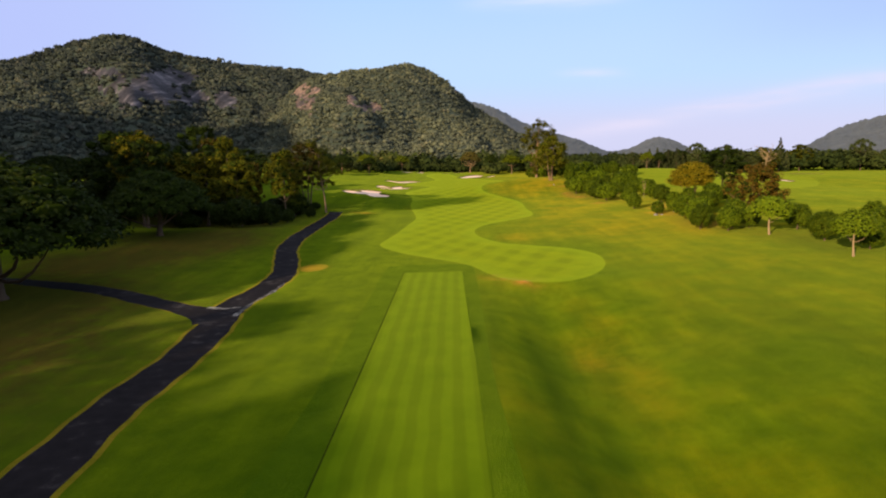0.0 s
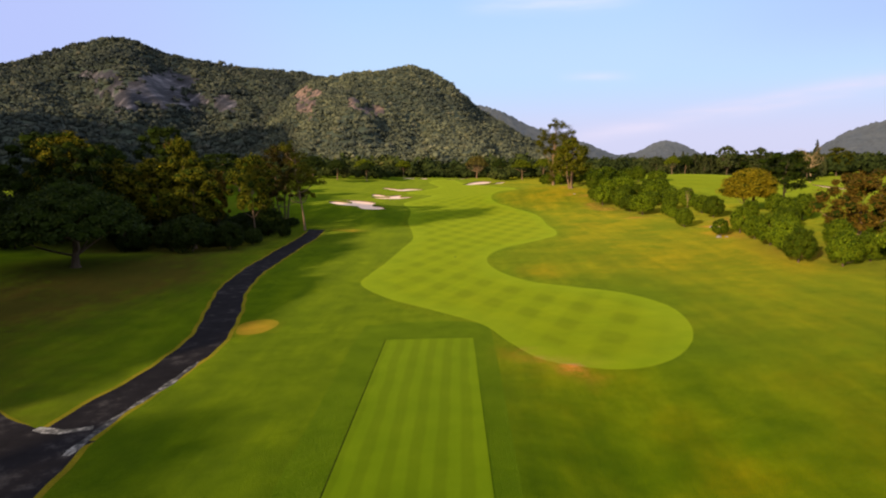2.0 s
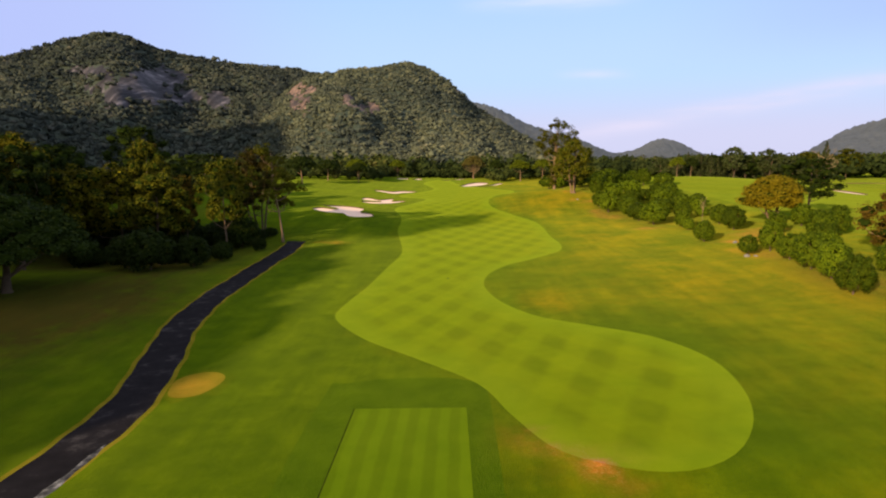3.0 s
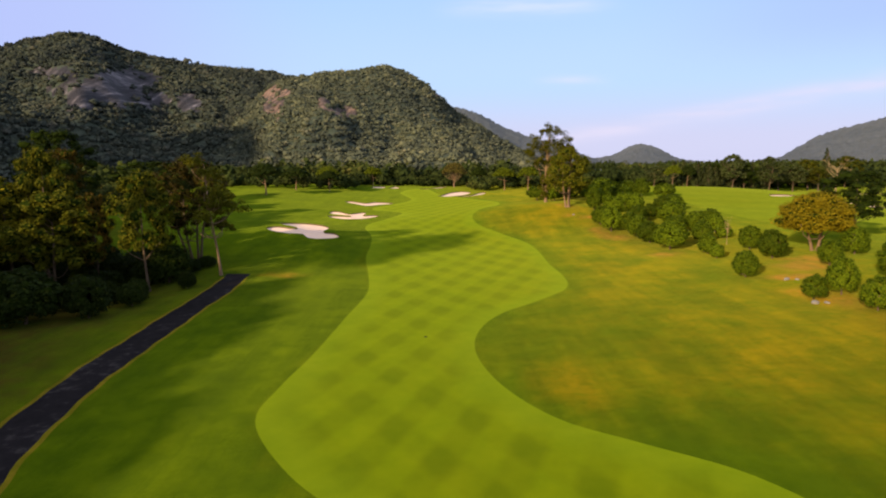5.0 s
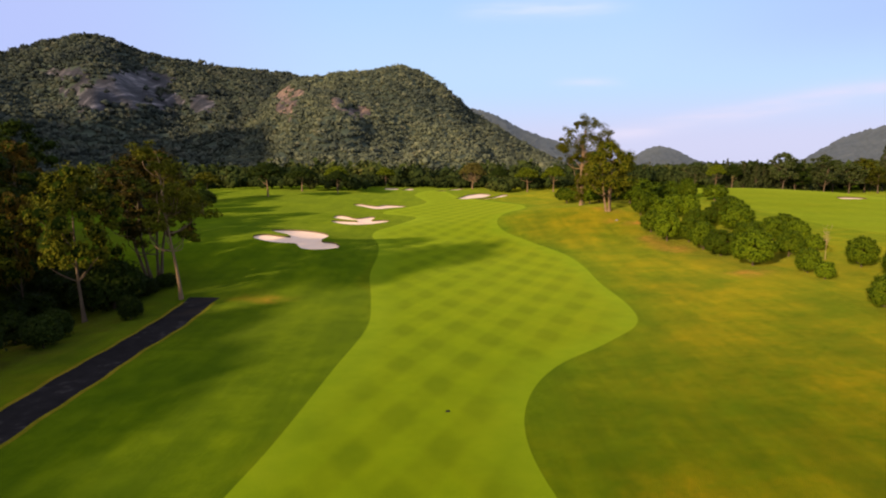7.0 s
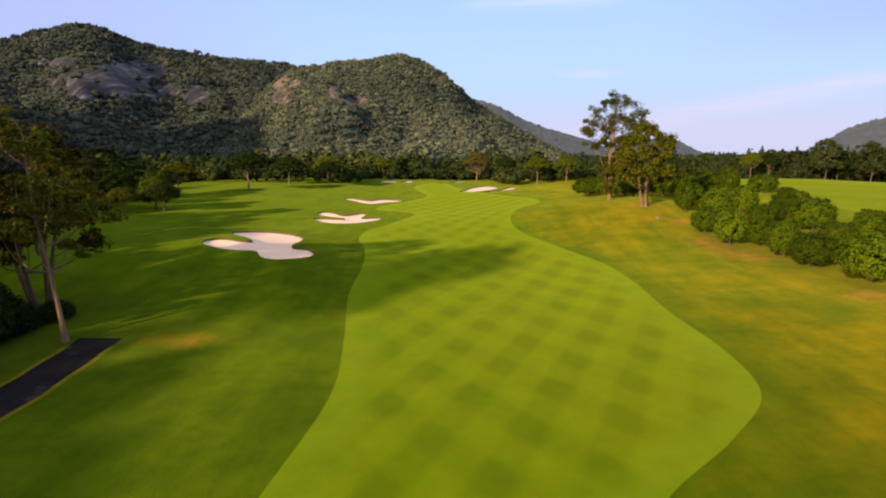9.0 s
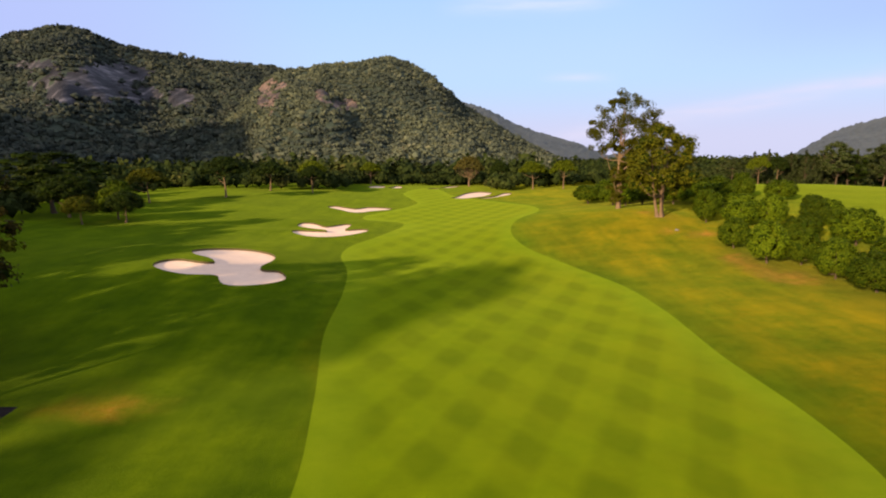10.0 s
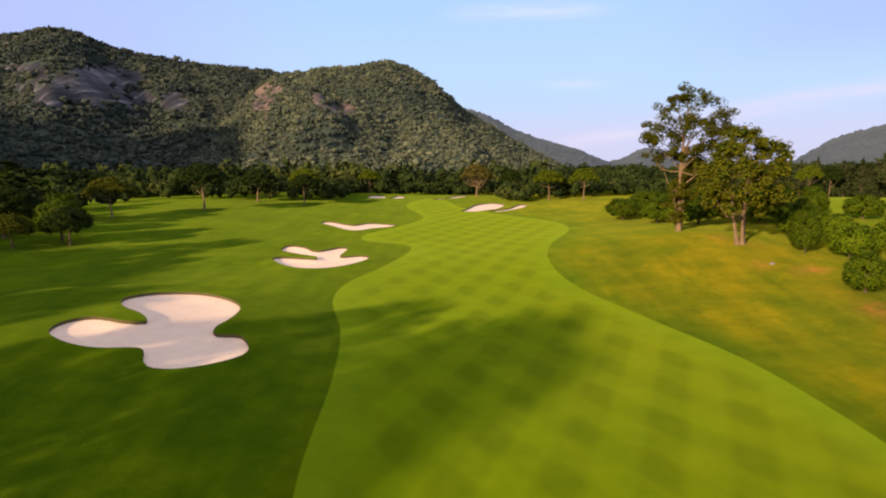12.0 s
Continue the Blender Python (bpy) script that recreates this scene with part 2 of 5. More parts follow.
def leaf_material(name, dark, light, odd, spread=0.5):
    """Leaves: a diffuse face that lets some light through, varied leaf by leaf and tree by tree."""
    m, n, l, p = material(name)
    g = n.new("ShaderNodeNewGeometry")
    o = n.new("ShaderNodeObjectInfo")
    col = ramp(n, l, g.outputs["Random Per Island"], [(0.0, tuple(0.55 * a + 0.45 * b for a, b in zip(dark, light))), (0.85, light), (1.0, odd)])
    tone = calc(n, l, "MULTIPLY_ADD", o.outputs["Random"], spread, 1.0 - 0.5 * spread)
    t3 = n.new("ShaderNodeCombineXYZ")
    for s in t3.inputs:
        l.new(tone, s)
    col = mix(n, l, col, t3.outputs[0], 1.0, "MULTIPLY")
    l.new(col, p.inputs["Base Color"])
    p.inputs["Roughness"].default_value, p.inputs["Specular IOR Level"].default_value = 0.7, 0.06
    tr = n.new("ShaderNodeBsdfTranslucent")
    l.new(col, tr.inputs["Color"])
    ms = n.new("ShaderNodeMixShader")
    ms.inputs[0].default_value = 0.22
    l.new(p.outputs[0], ms.inputs[1])
    l.new(tr.outputs[0], ms.inputs[2])
    l.new(ms.outputs[0], n["Material Output"].inputs[0])
    return m


# Inner foliage kept dark: shade in a crown's gaps is put into the colour.
M["heart"] = plain("inner_foliage_gap_shade", [(0.3, (0.01, 0.016, 0.002)), (0.7, (0.022, 0.032, 0.004))], 1.5, 0.95, 0.5, spec=0.0)
M["heart_green"] = plain("inner_foliage_green_gap_shade", [(0.3, (0.012, 0.021, 0.002)), (0.7, (0.03, 0.044, 0.003))], 3.0, 0.95, 0.8, spec=0.0)
M["leaf_bush"] = leaf_material("leaves_bush_green", (0.03, 0.052, 0.002), (0.098, 0.128, 0.003), (0.145, 0.16, 0.005), 0.9)
M["leaf"] = leaf_material("leaves_green", (0.035, 0.05, 0.002), (0.085, 0.1, 0.003), (0.14, 0.14, 0.005))
M["leaf_olive"] = leaf_material("leaves_olive", (0.036, 0.039, 0.002), (0.094, 0.088, 0.004), (0.12, 0.102, 0.005))
M["leaf_yellow"] = leaf_material("leaves_yellow", (0.04, 0.037, 0.002), (0.145, 0.12, 0.003), (0.21, 0.155, 0.005))
M["leaf_rust"] = leaf_material("leaves_rust", (0.05, 0.028, 0.003), (0.115, 0.068, 0.007), (0.16, 0.1, 0.01))
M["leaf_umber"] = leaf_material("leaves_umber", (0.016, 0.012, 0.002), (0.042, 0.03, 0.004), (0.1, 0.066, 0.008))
# Dark leaves taken nearly black: deep shade is put into their colour.
M["leaf_dark"] = leaf_material("leaves_shade_toned", (0.007, 0.013, 0.002), (0.02, 0.03, 0.003), (0.045, 0.05, 0.005))
M["leaf_tan"] = leaf_material("leaves_tan", (0.05, 0.042, 0.008), (0.125, 0.098, 0.02), (0.18, 0.125, 0.025))
M["leaf_pine"] = leaf_material("leaves_pine", (0.028, 0.036, 0.012), (0.068, 0.076, 0.024), (0.1, 0.1, 0.03))
M["leaf_gold"] = leaf_material("leaves_gold", (0.09, 0.07, 0.002), (0.185, 0.135, 0.004), (0.21, 0.14, 0.005), 0.2)


def canopy_material(name, stops):
    """Far foliage: tone varied crown by crown, spray by spray and in wide patches over the slope."""
    m, n, l, p = material(name)
    g = n.new("ShaderNodeNewGeometry")
    crown = calc(n, l, "ADD", calc(n, l, "MULTIPLY", nz(n, l, 0.06, 5, 0.65), 0.9), calc(n, l, "MULTIPLY", g.outputs["Random Per Island"], 0.1))
    crown = calc(n, l, "MULTIPLY_ADD", calc(n, l, "SUBTRACT", crown, 0.5), 3.0, 0.47)
    col = ramp(n, l, crown, stops)
    wide = nz(n, l, 0.011, 5, 0.6)
    col = mix(n, l, col, ramp(n, l, wide, [(0.36, (0.62, 0.66, 0.74)), (0.64, (1.3, 1.26, 1.08))]), 0.85, "MULTIPLY")
    fine = nz(n, l, 0.9, 5, 0.75)
    col = mix(n, l, col, ramp(n, l, fine, [(0.3, (0.86, 0.86, 0.86)), (0.65, (1.1, 1.1, 1.1))]), 0.6, "MULTIPLY")
    l.new(col, p.inputs["Base Color"])
    p.inputs["Roughness"].default_value, p.inputs["Specular IOR Level"].default_value = 0.95, 0.03
    bump(n, l, p, fine, 0.3, 0.5)
    return m


# Dark stops lifted and greyed, so some distance haze is in the colour.
M["canopy"] = canopy_material("forest_canopy", [(0.0, (0.044, 0.05, 0.042)), (0.35, (0.067, 0.073, 0.053)), (0.7, (0.1, 0.104, 0.068)), (1.0, (0.15, 0.134, 0.09))])
# Darker copy for the long hill: its shade and haze sit in the colour.
M["canopy_mid"] = canopy_material("forest_canopy_shade_tint", [(0.0, (0.026, 0.031, 0.026)), (0.35, (0.04, 0.046, 0.038)), (0.7, (0.06, 0.064, 0.05)), (1.0, (0.09, 0.084, 0.066))])
M["canopy_near"] = canopy_material("wood_canopy", [(0.0, (0.013, 0.02, 0.006)), (0.4, (0.026, 0.035, 0.009)), (0.75, (0.045, 0.052, 0.013)), (1.0, (0.078, 0.068, 0.02))])
M["undergrowth"] = plain("undergrowth", [(0.3, (0.024, 0.032, 0.02)), (0.7, (0.045, 0.055, 0.032))], 0.2, 0.95, 0.8, distance=1.0)
# Haze of the distance is mixed into this forest colour, pale and blue-grey.
M["far"] = plain("far_forest_haze_tint", [(0.35, (0.058, 0.064, 0.07)), (0.65, (0.11, 0.112, 0.112))], 0.03, 0.95, 0.9, distance=6.0)


# ---- mesh helpers ----
def raw_mesh(name, verts, polys, mats, index=None, smooth=False):
    """A mesh from a vertex array and arrays of polygons of equal length."""
    me = bpy.data.meshes.new(name)
    verts = np.asarray(verts, dtype=np.float32)
    polys = [np.asarray(q, dtype=np.int32) for q in polys if len(q)]
    loops = np.concatenate([q.ravel() for q in polys])
    sizes = np.concatenate([np.full(len(q), q.shape[1], dtype=np.int32) for q in polys])
    starts = np.concatenate([[0], np.cumsum(sizes)[:-1]]).astype(np.int32)
    me.vertices.add(len(verts))
    me.vertices.foreach_set("co", verts.ravel())
    me.loops.add(len(loops))
    me.loops.foreach_set("vertex_index", loops)
    me.polygons.add(len(sizes))
    me.polygons.foreach_set("loop_start", starts)
    me.polygons.foreach_set("loop_total", sizes)
    if index is not None:
        me.polygons.foreach_set("material_index", np.asarray(index, dtype=np.int32))
    me.polygons.foreach_set("use_smooth", np.full(len(sizes), smooth))
    for m in mats:
        me.materials.append(m)
    me.update(calc_edges=True)
    return me


def part(name, data, parent, label=""):
    ob = new(name, data)
    ob.parent = parent
    return tagged(ob, label)


def smooth_line(points, step, closed=False):
    """Points along a Catmull-Rom curve through plan points, about one step apart."""
    pts = [np.array(p, dtype=float) for p in points]
    k = len(pts)
    out = []
    for i in range(k if closed else k - 1):
        if closed:
            a, b, c, d = (pts[(i + j) % k] for j in (-1, 0, 1, 2))
        else:
            a, b, c, d = pts[max(i - 1, 0)], pts[i], pts[i + 1], pts[min(i + 2, k - 1)]
        m = max(1, int(round(np.linalg.norm(c - b) / step)))
        for j in range(m):
            u = j / m
            out.append(0.5 * (2 * b + (c - a) * u + (2 * a - 5 * b + 4 * c - d) * u * u + (3 * b - a - 3 * c + d) * u ** 3))
    if not closed:
        out.append(pts[-1])
    return np.array(out)


def inside(poly, x, y):
    """Which of the places x, y lie in a closed plan outline."""
    r = np.zeros(len(x), dtype=bool)
    x0, y0 = poly[:, 0], poly[:, 1]
    x1, y1 = np.roll(x0, -1), np.roll(y0, -1)
    box = (x > x0.min()) & (x < x0.max()) & (y > y0.min()) & (y < y0.max())
    k = np.nonzero(box)[0]
    px, py = x[k, None], y[k, None]
    cross = ((y0 > py) != (y1 > py)) & (px < (x1 - x0) * (py - y0) / (y1 - y0 + 1e-12) + x0)
    r[k] = cross.sum(1) % 2 == 1
    return r


def gap_to(line, x, y, closed=True):
    """Plan distance of places from an outline."""
    a = line
    b = np.roll(line, -1, 0) if closed else np.vstack([line[1:], line[-1:]])
    best = np.full(len(x), 1e9)
    for (ax, ay), (bx, by) in zip(a, b):
        dx, dy = bx - ax, by - ay
        u = np.clip(((x - ax) * dx + (y - ay) * dy) / (dx * dx + dy * dy + 1e-12), 0, 1)
        best = np.minimum(best, np.hypot(x - ax - u * dx, y - ay - u * dy))
    return best


# ---- the lie of the land ----
SWELL_X, SWELL_Y, SWELL = (-75, -30, 0, 30, 75), (0, 50, 100, 150, 200, 260, 310), 38.0
SWELLS = (
    (0.13, 0.11, 0.15, 0.38, -0.17),
    (0.56, -0.19, -1.19, 1.49, 1.10),
    (-0.02, 2.31, -2.30, 1.24, 2.89),
    (1.86, 1.04, -1.55, 1.08, 0.53),
    (2.66, 0.78, 0.27, 0.76, 3.39),
    (3.09, 1.73, 0.66, -0.92, 4.21),
    (2.42, 1.41, 0.60, 1.08, 3.57),
)
MOUNDS = ((-25, 141, 12, 2.36), (26, 172, 14, 2.90), (-12, 168, 9, 0.79), (82, 206, 26, 1.9), (95, 250, 20, -1.8), (-29.0, 148.5, 1.9, 0.35), (-26.4, 153.4, 1.9, 0.4), (-21.4, 155.2, 2.0, 0.3), (-25.0, 172.0, 2.4, 0.5), (-22.5, 184.0, 3.0, 0.5), (-12.6, 185.0, 2.4, 0.35), (-46.0, 109.0, 9.0, -2.6), (-35.0, 112.0, 5.0, -1.2), (-31.5, 149.0, 2.2, 0.4), (-34.5, 146.0, 2.4, 0.35))


def land(x, y):
    """Height of the ground."""
    x, y = np.asarray(x, dtype=float), np.asarray(y, dtype=float)
    z, cover = np.zeros_like(x), np.zeros_like(x)
    for b, row in zip(SWELL_Y, SWELLS):
        for a, h in zip(SWELL_X, row):
            g = np.exp(-((x - a) ** 2 + (y - b) ** 2) / (2 * SWELL ** 2))
            z += h * g
            cover += g
    for a, b, s, h in MOUNDS:
        z += h * np.exp(-((x - a) ** 2 + (y - b) ** 2) / (2 * s * s))
    rise = 4.5 * np.clip((y + 20) / 200, 0, 1) ** 1.5
    z += rise * np.clip(1 - cover / 1.6, 0, 1)
    # the low bank beside the tee
    along = np.clip((y - 5) / 8, 0, 1) * np.clip((52 - y) / 14, 0, 1)
    z += along * (0.12 * np.exp(-((x - 3.6) / 1.5) ** 2) - 2.1 / (1 + np.exp(-(x - 6.1 - 0.02 * (40 - y)) / 0.95)) * np.exp(-(np.maximum(x - 8.5, 0) / 8.0) ** 2))
    # gentle rolls in the rough
    z += 0.1 * np.sin(x * 0.23 + 1.3 * np.sin(y * 0.07)) * np.sin(y * 0.17 + 0.8) * np.clip((np.abs(x) - 6) / 12, 0, 1)
    return z


def height(x, y):
    return float(land(np.array([x]), np.array([y]))[0])


FAIRWAY = smooth_line([(-8.6, 76.5), (-5.4, 70.8), (-1.2, 66.2), (2.6, 61.6), (4.2, 57.2), (6.0, 53.4), (9.2, 51.6), (12.4, 52.0),
                       (15.0, 54.9), (16.6, 59.2), (16.8, 64.2), (14.8, 68.8), (11.2, 72.2), (7.7, 75.6), (5.2, 81.2), (4.2, 87.5), (5.0, 93.0), (7.4, 97.8),
                       (11.6, 102.0), (15.0, 106.5), (16.1, 113.0), (16.0, 122.0), (16.3, 132.0), (15.6, 140.5), (12.6, 149.0), (9.6, 158.0), (8.9, 166.5),
                       (10.3, 175.5), (14.0, 186.0), (17.8, 199.0), (18.2, 209.0), (15.4, 220.0), (9.0, 232.0), (3.0, 246.0), (0.5, 262.0),
                       (-3.0, 276.0), (-8.0, 268.0), (-10.5, 250.0), (-8.0, 235.0), (-5.8, 222.0), (-9.6, 207.0), (-14.0, 197.0), (-13.0, 190.0), (-7.0, 186.0), (-6.6, 178.0), (-8.6, 167.5), (-11.2, 159.5),
                       (-11.3, 152.5), (-9.4, 144.5), (-8.5, 136.0), (-8.2, 126.5), (-6.8, 116.5), (-5.9, 107.5), (-6.7, 98.0), (-7.6, 88.0), (-8.5, 81.5)], 0.9, True)
NEXT_FAIRWAY = smooth_line([(60.0, 222.0), (57.0, 192.0), (57.5, 160.0), (61.0, 142.0), (74.0, 138.0), (96.0, 158.0), (112.0, 188.0), (104.0, 206.0), (88.0, 214.0), (76.0, 224.0)], 2.5, True)
TEE = np.array([(-4.1, 6.0), (2.55, 6.0), (2.3, 32.0), (1.9, 58.4), (-4.0, 58.6), (-4.05, 32.0)])
TEE_EDGE = np.array([(-4.18, 6.0), (-4.1, 6.0), (-4.05, 32.0), (-4.0, 58.6), (-4.07, 58.6), (-4.13, 32.0)])
COLLAR = smooth_line([(-6.0, 3.0), (3.2, 3.0), (3.2, 30.0), (3.2, 58.6), (2.5, 62.0), (-1.0, 62.9), (-5.2, 62.2), (-6.1, 59.0), (-5.9, 30.0)], 2.0, True)
PATH_LINE = smooth_line([(-13.2, -14.0), (-13.6, 4.0), (-14.6, 18.0), (-15.4, 26.0), (-15.5, 33.0), (-16.3, 40.5), (-17.0, 46.0), (-16.5, 53.0),
                         (-16.7, 59.5), (-18.3, 66.5), (-20.3, 74.0), (-21.3, 82.0), (-21.6, 90.0), (-21.8, 99.0), (-21.6, 107.0), (-21.9, 115.2)], 1.0)
SIDE_LINE = smooth_line([(-16.6, 42.2), (-19.5, 44.2), (-23.5, 46.8), (-29.6, 50.8), (-36.8, 53.6), (-46.0, 56.0), (-62.0, 57.5), (-90.0, 58.0)], 1.0)


def ribbon(line, half, flare=0.0):
    """The outline of a strip along a plan line."""
    d = np.gradient(line, axis=0)
    d /= np.linalg.norm(d, axis=1)[:, None]
    side = np.stack([-d[:, 1], d[:, 0]], 1)
    w = half + flare * np.exp(-np.arange(len(line)) / 2.0)
    w = w + 0.06 * np.sin(np.arange(len(line)) * 1.7) + 0.05 * np.sin(np.arange(len(line)) * 0.63)
    return np.vstack([line + side * w[:, None], (line - side * w[:, None])[::-1]])


CART = ribbon(PATH_LINE, 1.3)
SIDE = ribbon(SIDE_LINE, 1.1, 1.3)
CART_VERGE, SIDE_VERGE = ribbon(PATH_LINE[:-2], 1.6), ribbon(SIDE_LINE[4:], 1.22)
DRY_SPOT = np.array([(-14.2 + (1.45 + 0.12 * math.sin(3 * a)) * math.cos(a), 62.5 + (2.1 + 0.15 * math.sin(2 * a + 1)) * math.sin(a)) for a in np.linspace(0, 2 * math.pi, 22, endpoint=False)])
WORN = [ribbon(smooth_line(o, 0.7), w) for o, w in (([(-15.75, 42.8), (-15.72, 47.0), (-15.3, 51.0), (-15.28, 55.0)], 0.16), ([(-18.8, 45.3), (-17.4, 45.0), (-16.2, 45.5)], 0.2))]
BUNKERS = [smooth_line(o, 0.5, True) for o in (
    [(-24.9, 138.4), (-25.1, 140.2), (-24.0, 141.4), (-22.0, 141.0), (-20.8, 141.3), (-21.7, 142.7), (-23.8, 144.4), (-25.0, 147.0), (-24.3, 149.6), (-22.2, 150.7), (-20.0, 150.3),
     (-17.9, 148.7), (-16.8, 146.8), (-16.5, 144.3), (-16.7, 141.6), (-16.2, 140.5), (-14.9, 140.8), (-13.9, 139.3), (-13.8, 137.8), (-14.9, 136.2), (-16.5, 135.1), (-17.8, 135.1),
     (-18.5, 136.1), (-19.2, 137.2), (-21.3, 136.7), (-23.2, 137.1)],
    [(-21.3, 171.4), (-20.6, 173.4), (-18.0, 173.0), (-16.6, 172.4), (-17.2, 174.4), (-19.6, 176.4), (-22.2, 178.8), (-21.9, 181.2), (-19.8, 181.0), (-17.8, 178.8), (-15.7, 181.9),
     (-14.4, 181.4), (-14.3, 178.0), (-14.1, 173.8), (-12.1, 174.8), (-10.8, 173.6), (-11.0, 170.6), (-13.1, 166.8), (-15.8, 165.6), (-18.4, 167.0)],
    [(-23.4, 210.0), (-22.0, 211.9), (-19.2, 208.9), (-17.2, 207.3), (-15.3, 210.4), (-12.5, 210.4), (-10.2, 209.0), (-10.8, 206.6), (-13.6, 203.6), (-15.4, 201.0), (-17.4, 201.0), (-20.5, 205.6)],
    [(2.2, 238.4), (3.6, 242.5), (6.6, 255.0), (10.3, 260.0), (13.4, 257.0), (13.4, 252.4), (10.6, 243.6), (8.6, 240.8), (5.0, 236.4)],
    [(8.4, 237.2), (10.8, 240.6), (13.6, 244.6), (17.0, 253.4), (18.9, 253.0), (18.0, 248.0), (14.0, 240.6), (10.6, 236.0)],
    [(-21.6, 266.5), (-22.4, 272.0), (-22.0, 281.0), (-19.0, 281.5), (-17.6, 275.0), (-17.6, 268.4)],
    [(-16.6, 268.6), (-15.4, 276.0), (-14.6, 282.6), (-12.8, 280.0), (-12.6, 272.0)],
    [(-4.6, 271.6), (-3.0, 275.5), (-1.0, 274.8), (-1.2, 271.6)],
    [(-0.8, 278.0), (0.6, 284.0), (3.2, 292.0), (6.0, 293.6), (5.4, 287.0), (2.2, 279.4)],
    [(93.4, 178.5), (95.0, 181.5), (98.6, 179.0), (99.6, 174.5), (97.6, 171.8), (95.2, 173.5)],
    [(80.4, 185.2), (81.2, 187.8), (84.6, 188.8), (87.4, 188.4), (86.4, 186.2), (83.4, 185.0)],
    [(118.0, 209.0), (119.0, 213.0), (125.0, 215.0), (131.0, 214.0), (130.0, 210.5), (124.0, 208.6)])]

# ---- the ground sheet, cut along the outlines of the mown areas ----
from mathutils.geometry import delaunay_2d_cdt
shapes = [("fairway", FAIRWAY), ("next", NEXT_FAIRWAY), ("tee", TEE), ("edge", TEE_EDGE), ("collar", COLLAR), ("cart", CART), ("side", SIDE), ("verge", CART_VERGE), ("verge", SIDE_VERGE), ("verge", DRY_SPOT), ("worn", WORN[0]), ("worn", WORN[1])]
shapes += [("bunker%d" % i, o) for i, o in enumerate(BUNKERS)]
pts, edges = [], []
for _, o in shapes:
    base = len(pts)
    pts += [tuple(p) for p in o]
    edges += [(base + i, base + (i + 1) % len(o)) for i in range(len(o))]
lines_all = np.array(pts)


def grid_of(xs, ys, jitter):
    gx, gy = np.meshgrid(xs, ys)
    gx, gy = gx.ravel(), gy.ravel()
    return gx + (np.random.rand(len(gx)) - 0.5) * jitter, gy + (np.random.rand(len(gx)) - 0.5) * jitter


gx, gy = grid_of(np.arange(-66, 72, 1.9), np.arange(-12, 306, 1.9), 0.5)
bx, by = grid_of(np.arange(-28, -8, 0.7), np.arange(132, 185, 0.7), 0.2)
near = np.zeros(len(bx), dtype=bool)
for o in BUNKERS[:2]:
    near |= inside(o, bx, by) | (gap_to(o, bx, by) < 2.0)
bx, by = bx[near], by[near]
fx, fy = np.concatenate([gx, bx]), np.concatenate([gy, by])
ring = np.concatenate([[0], np.geomspace(8, 3000, 34)])
ax_x = np.concatenate([-70 - ring[::-1], np.arange(-63, 72, 8.0), 74 + ring])
ax_y = np.concatenate([-16 - ring[::-1], np.arange(-9, 306, 8.0), 310 + ring])
ox, oy = grid_of(ax_x, ax_y, 0.0)
out = (ox < -67) | (ox > 73) | (oy < -13) | (oy > 307)
fx, fy = np.concatenate([fx, ox[out]]), np.concatenate([fy, oy[out]])
cells = set((int(round(a * 2)), int(round(b * 2))) for a, b in lines_all)
free = np.array([(int(round(a * 2)), int(round(b * 2))) not in cells for a, b in zip(fx, fy)])
pts += list(zip(fx[free].tolist(), fy[free].tolist()))
cut = delaunay_2d_cdt([Vector(p) for p in pts], edges, [], 0, 1e-4)
plan = np.array([(v.x, v.y) for v in cut[0]])
tris = np.array([f for f in cut[2] if len(f) == 3])
mid = plan[tris].mean(1)
zone = np.zeros(len(tris), dtype=int)
names = ["ground", "verge", "collar", "tee", "fairway", "side", "cart", "edge", "next", "worn"]
for key in ("next", "verge", "collar", "tee", "edge", "fairway", "side", "cart", "worn"):
    for k, o in shapes:
        if k == key:
            zone[inside(o, mid[:, 0], mid[:, 1])] = names.index(key)
for i, o in enumerate(BUNKERS):
    zone[inside(o, mid[:, 0], mid[:, 1])] = 100 + i
plan_z = land(plan[:, 0], plan[:, 1])
for o in BUNKERS:
    k = np.nonzero((np.abs(plan[:, 0] - o[:, 0].mean()) < 16) & (np.abs(plan[:, 1] - o[:, 1].mean()) < 18))[0]
    d = gap_to(o, plan[k, 0], plan[k, 1])
    plan_z[k] += 0.08 * np.exp(-(d / 1.3) ** 2)

# where the grass has dried: x, y, size along x, size along y, amount
DRY = [(-14.2, 62.5, 1.6, 2.2, 1.6), (7.0, 52.4, 1.4, 1.2, 1.2), (4.2, 55.2, 1.4, 1.4, 0.9), (9.3, 36.5, 0.8, 2.2, 1.2), (9.2, 80.0, 2.6, 4.5, 0.9), (40.4, 107.0, 4.0, 4.4, 1.2),
       (22.0, 116.0, 3.5, 5.0, 0.5), (17.0, 160.0, 7.0, 14.0, 0.45), (27.0, 160.0, 6.0, 8.0, 0.4), (-17.5, 115.6, 2.0, 1.3, 1.2), (31.0, 141.0, 3.5, 4.0, 1.2),
       (31.5, 129.0, 3.5, 5.0, 1.2), (24.0, 84.0, 9.0, 8.0, 0.3), (33.0, 80.0, 3.0, 9.0, 0.7), (-13.0, 130.0, 1.0, 5.0, 0.25), (-31.0, 30.0, 8.0, 10.0, 0.5),
       (11.5, 36.0, 1.6, 10.0, 0.35), (-24.0, 96.0, 3.0, 5.0, 0.5)]
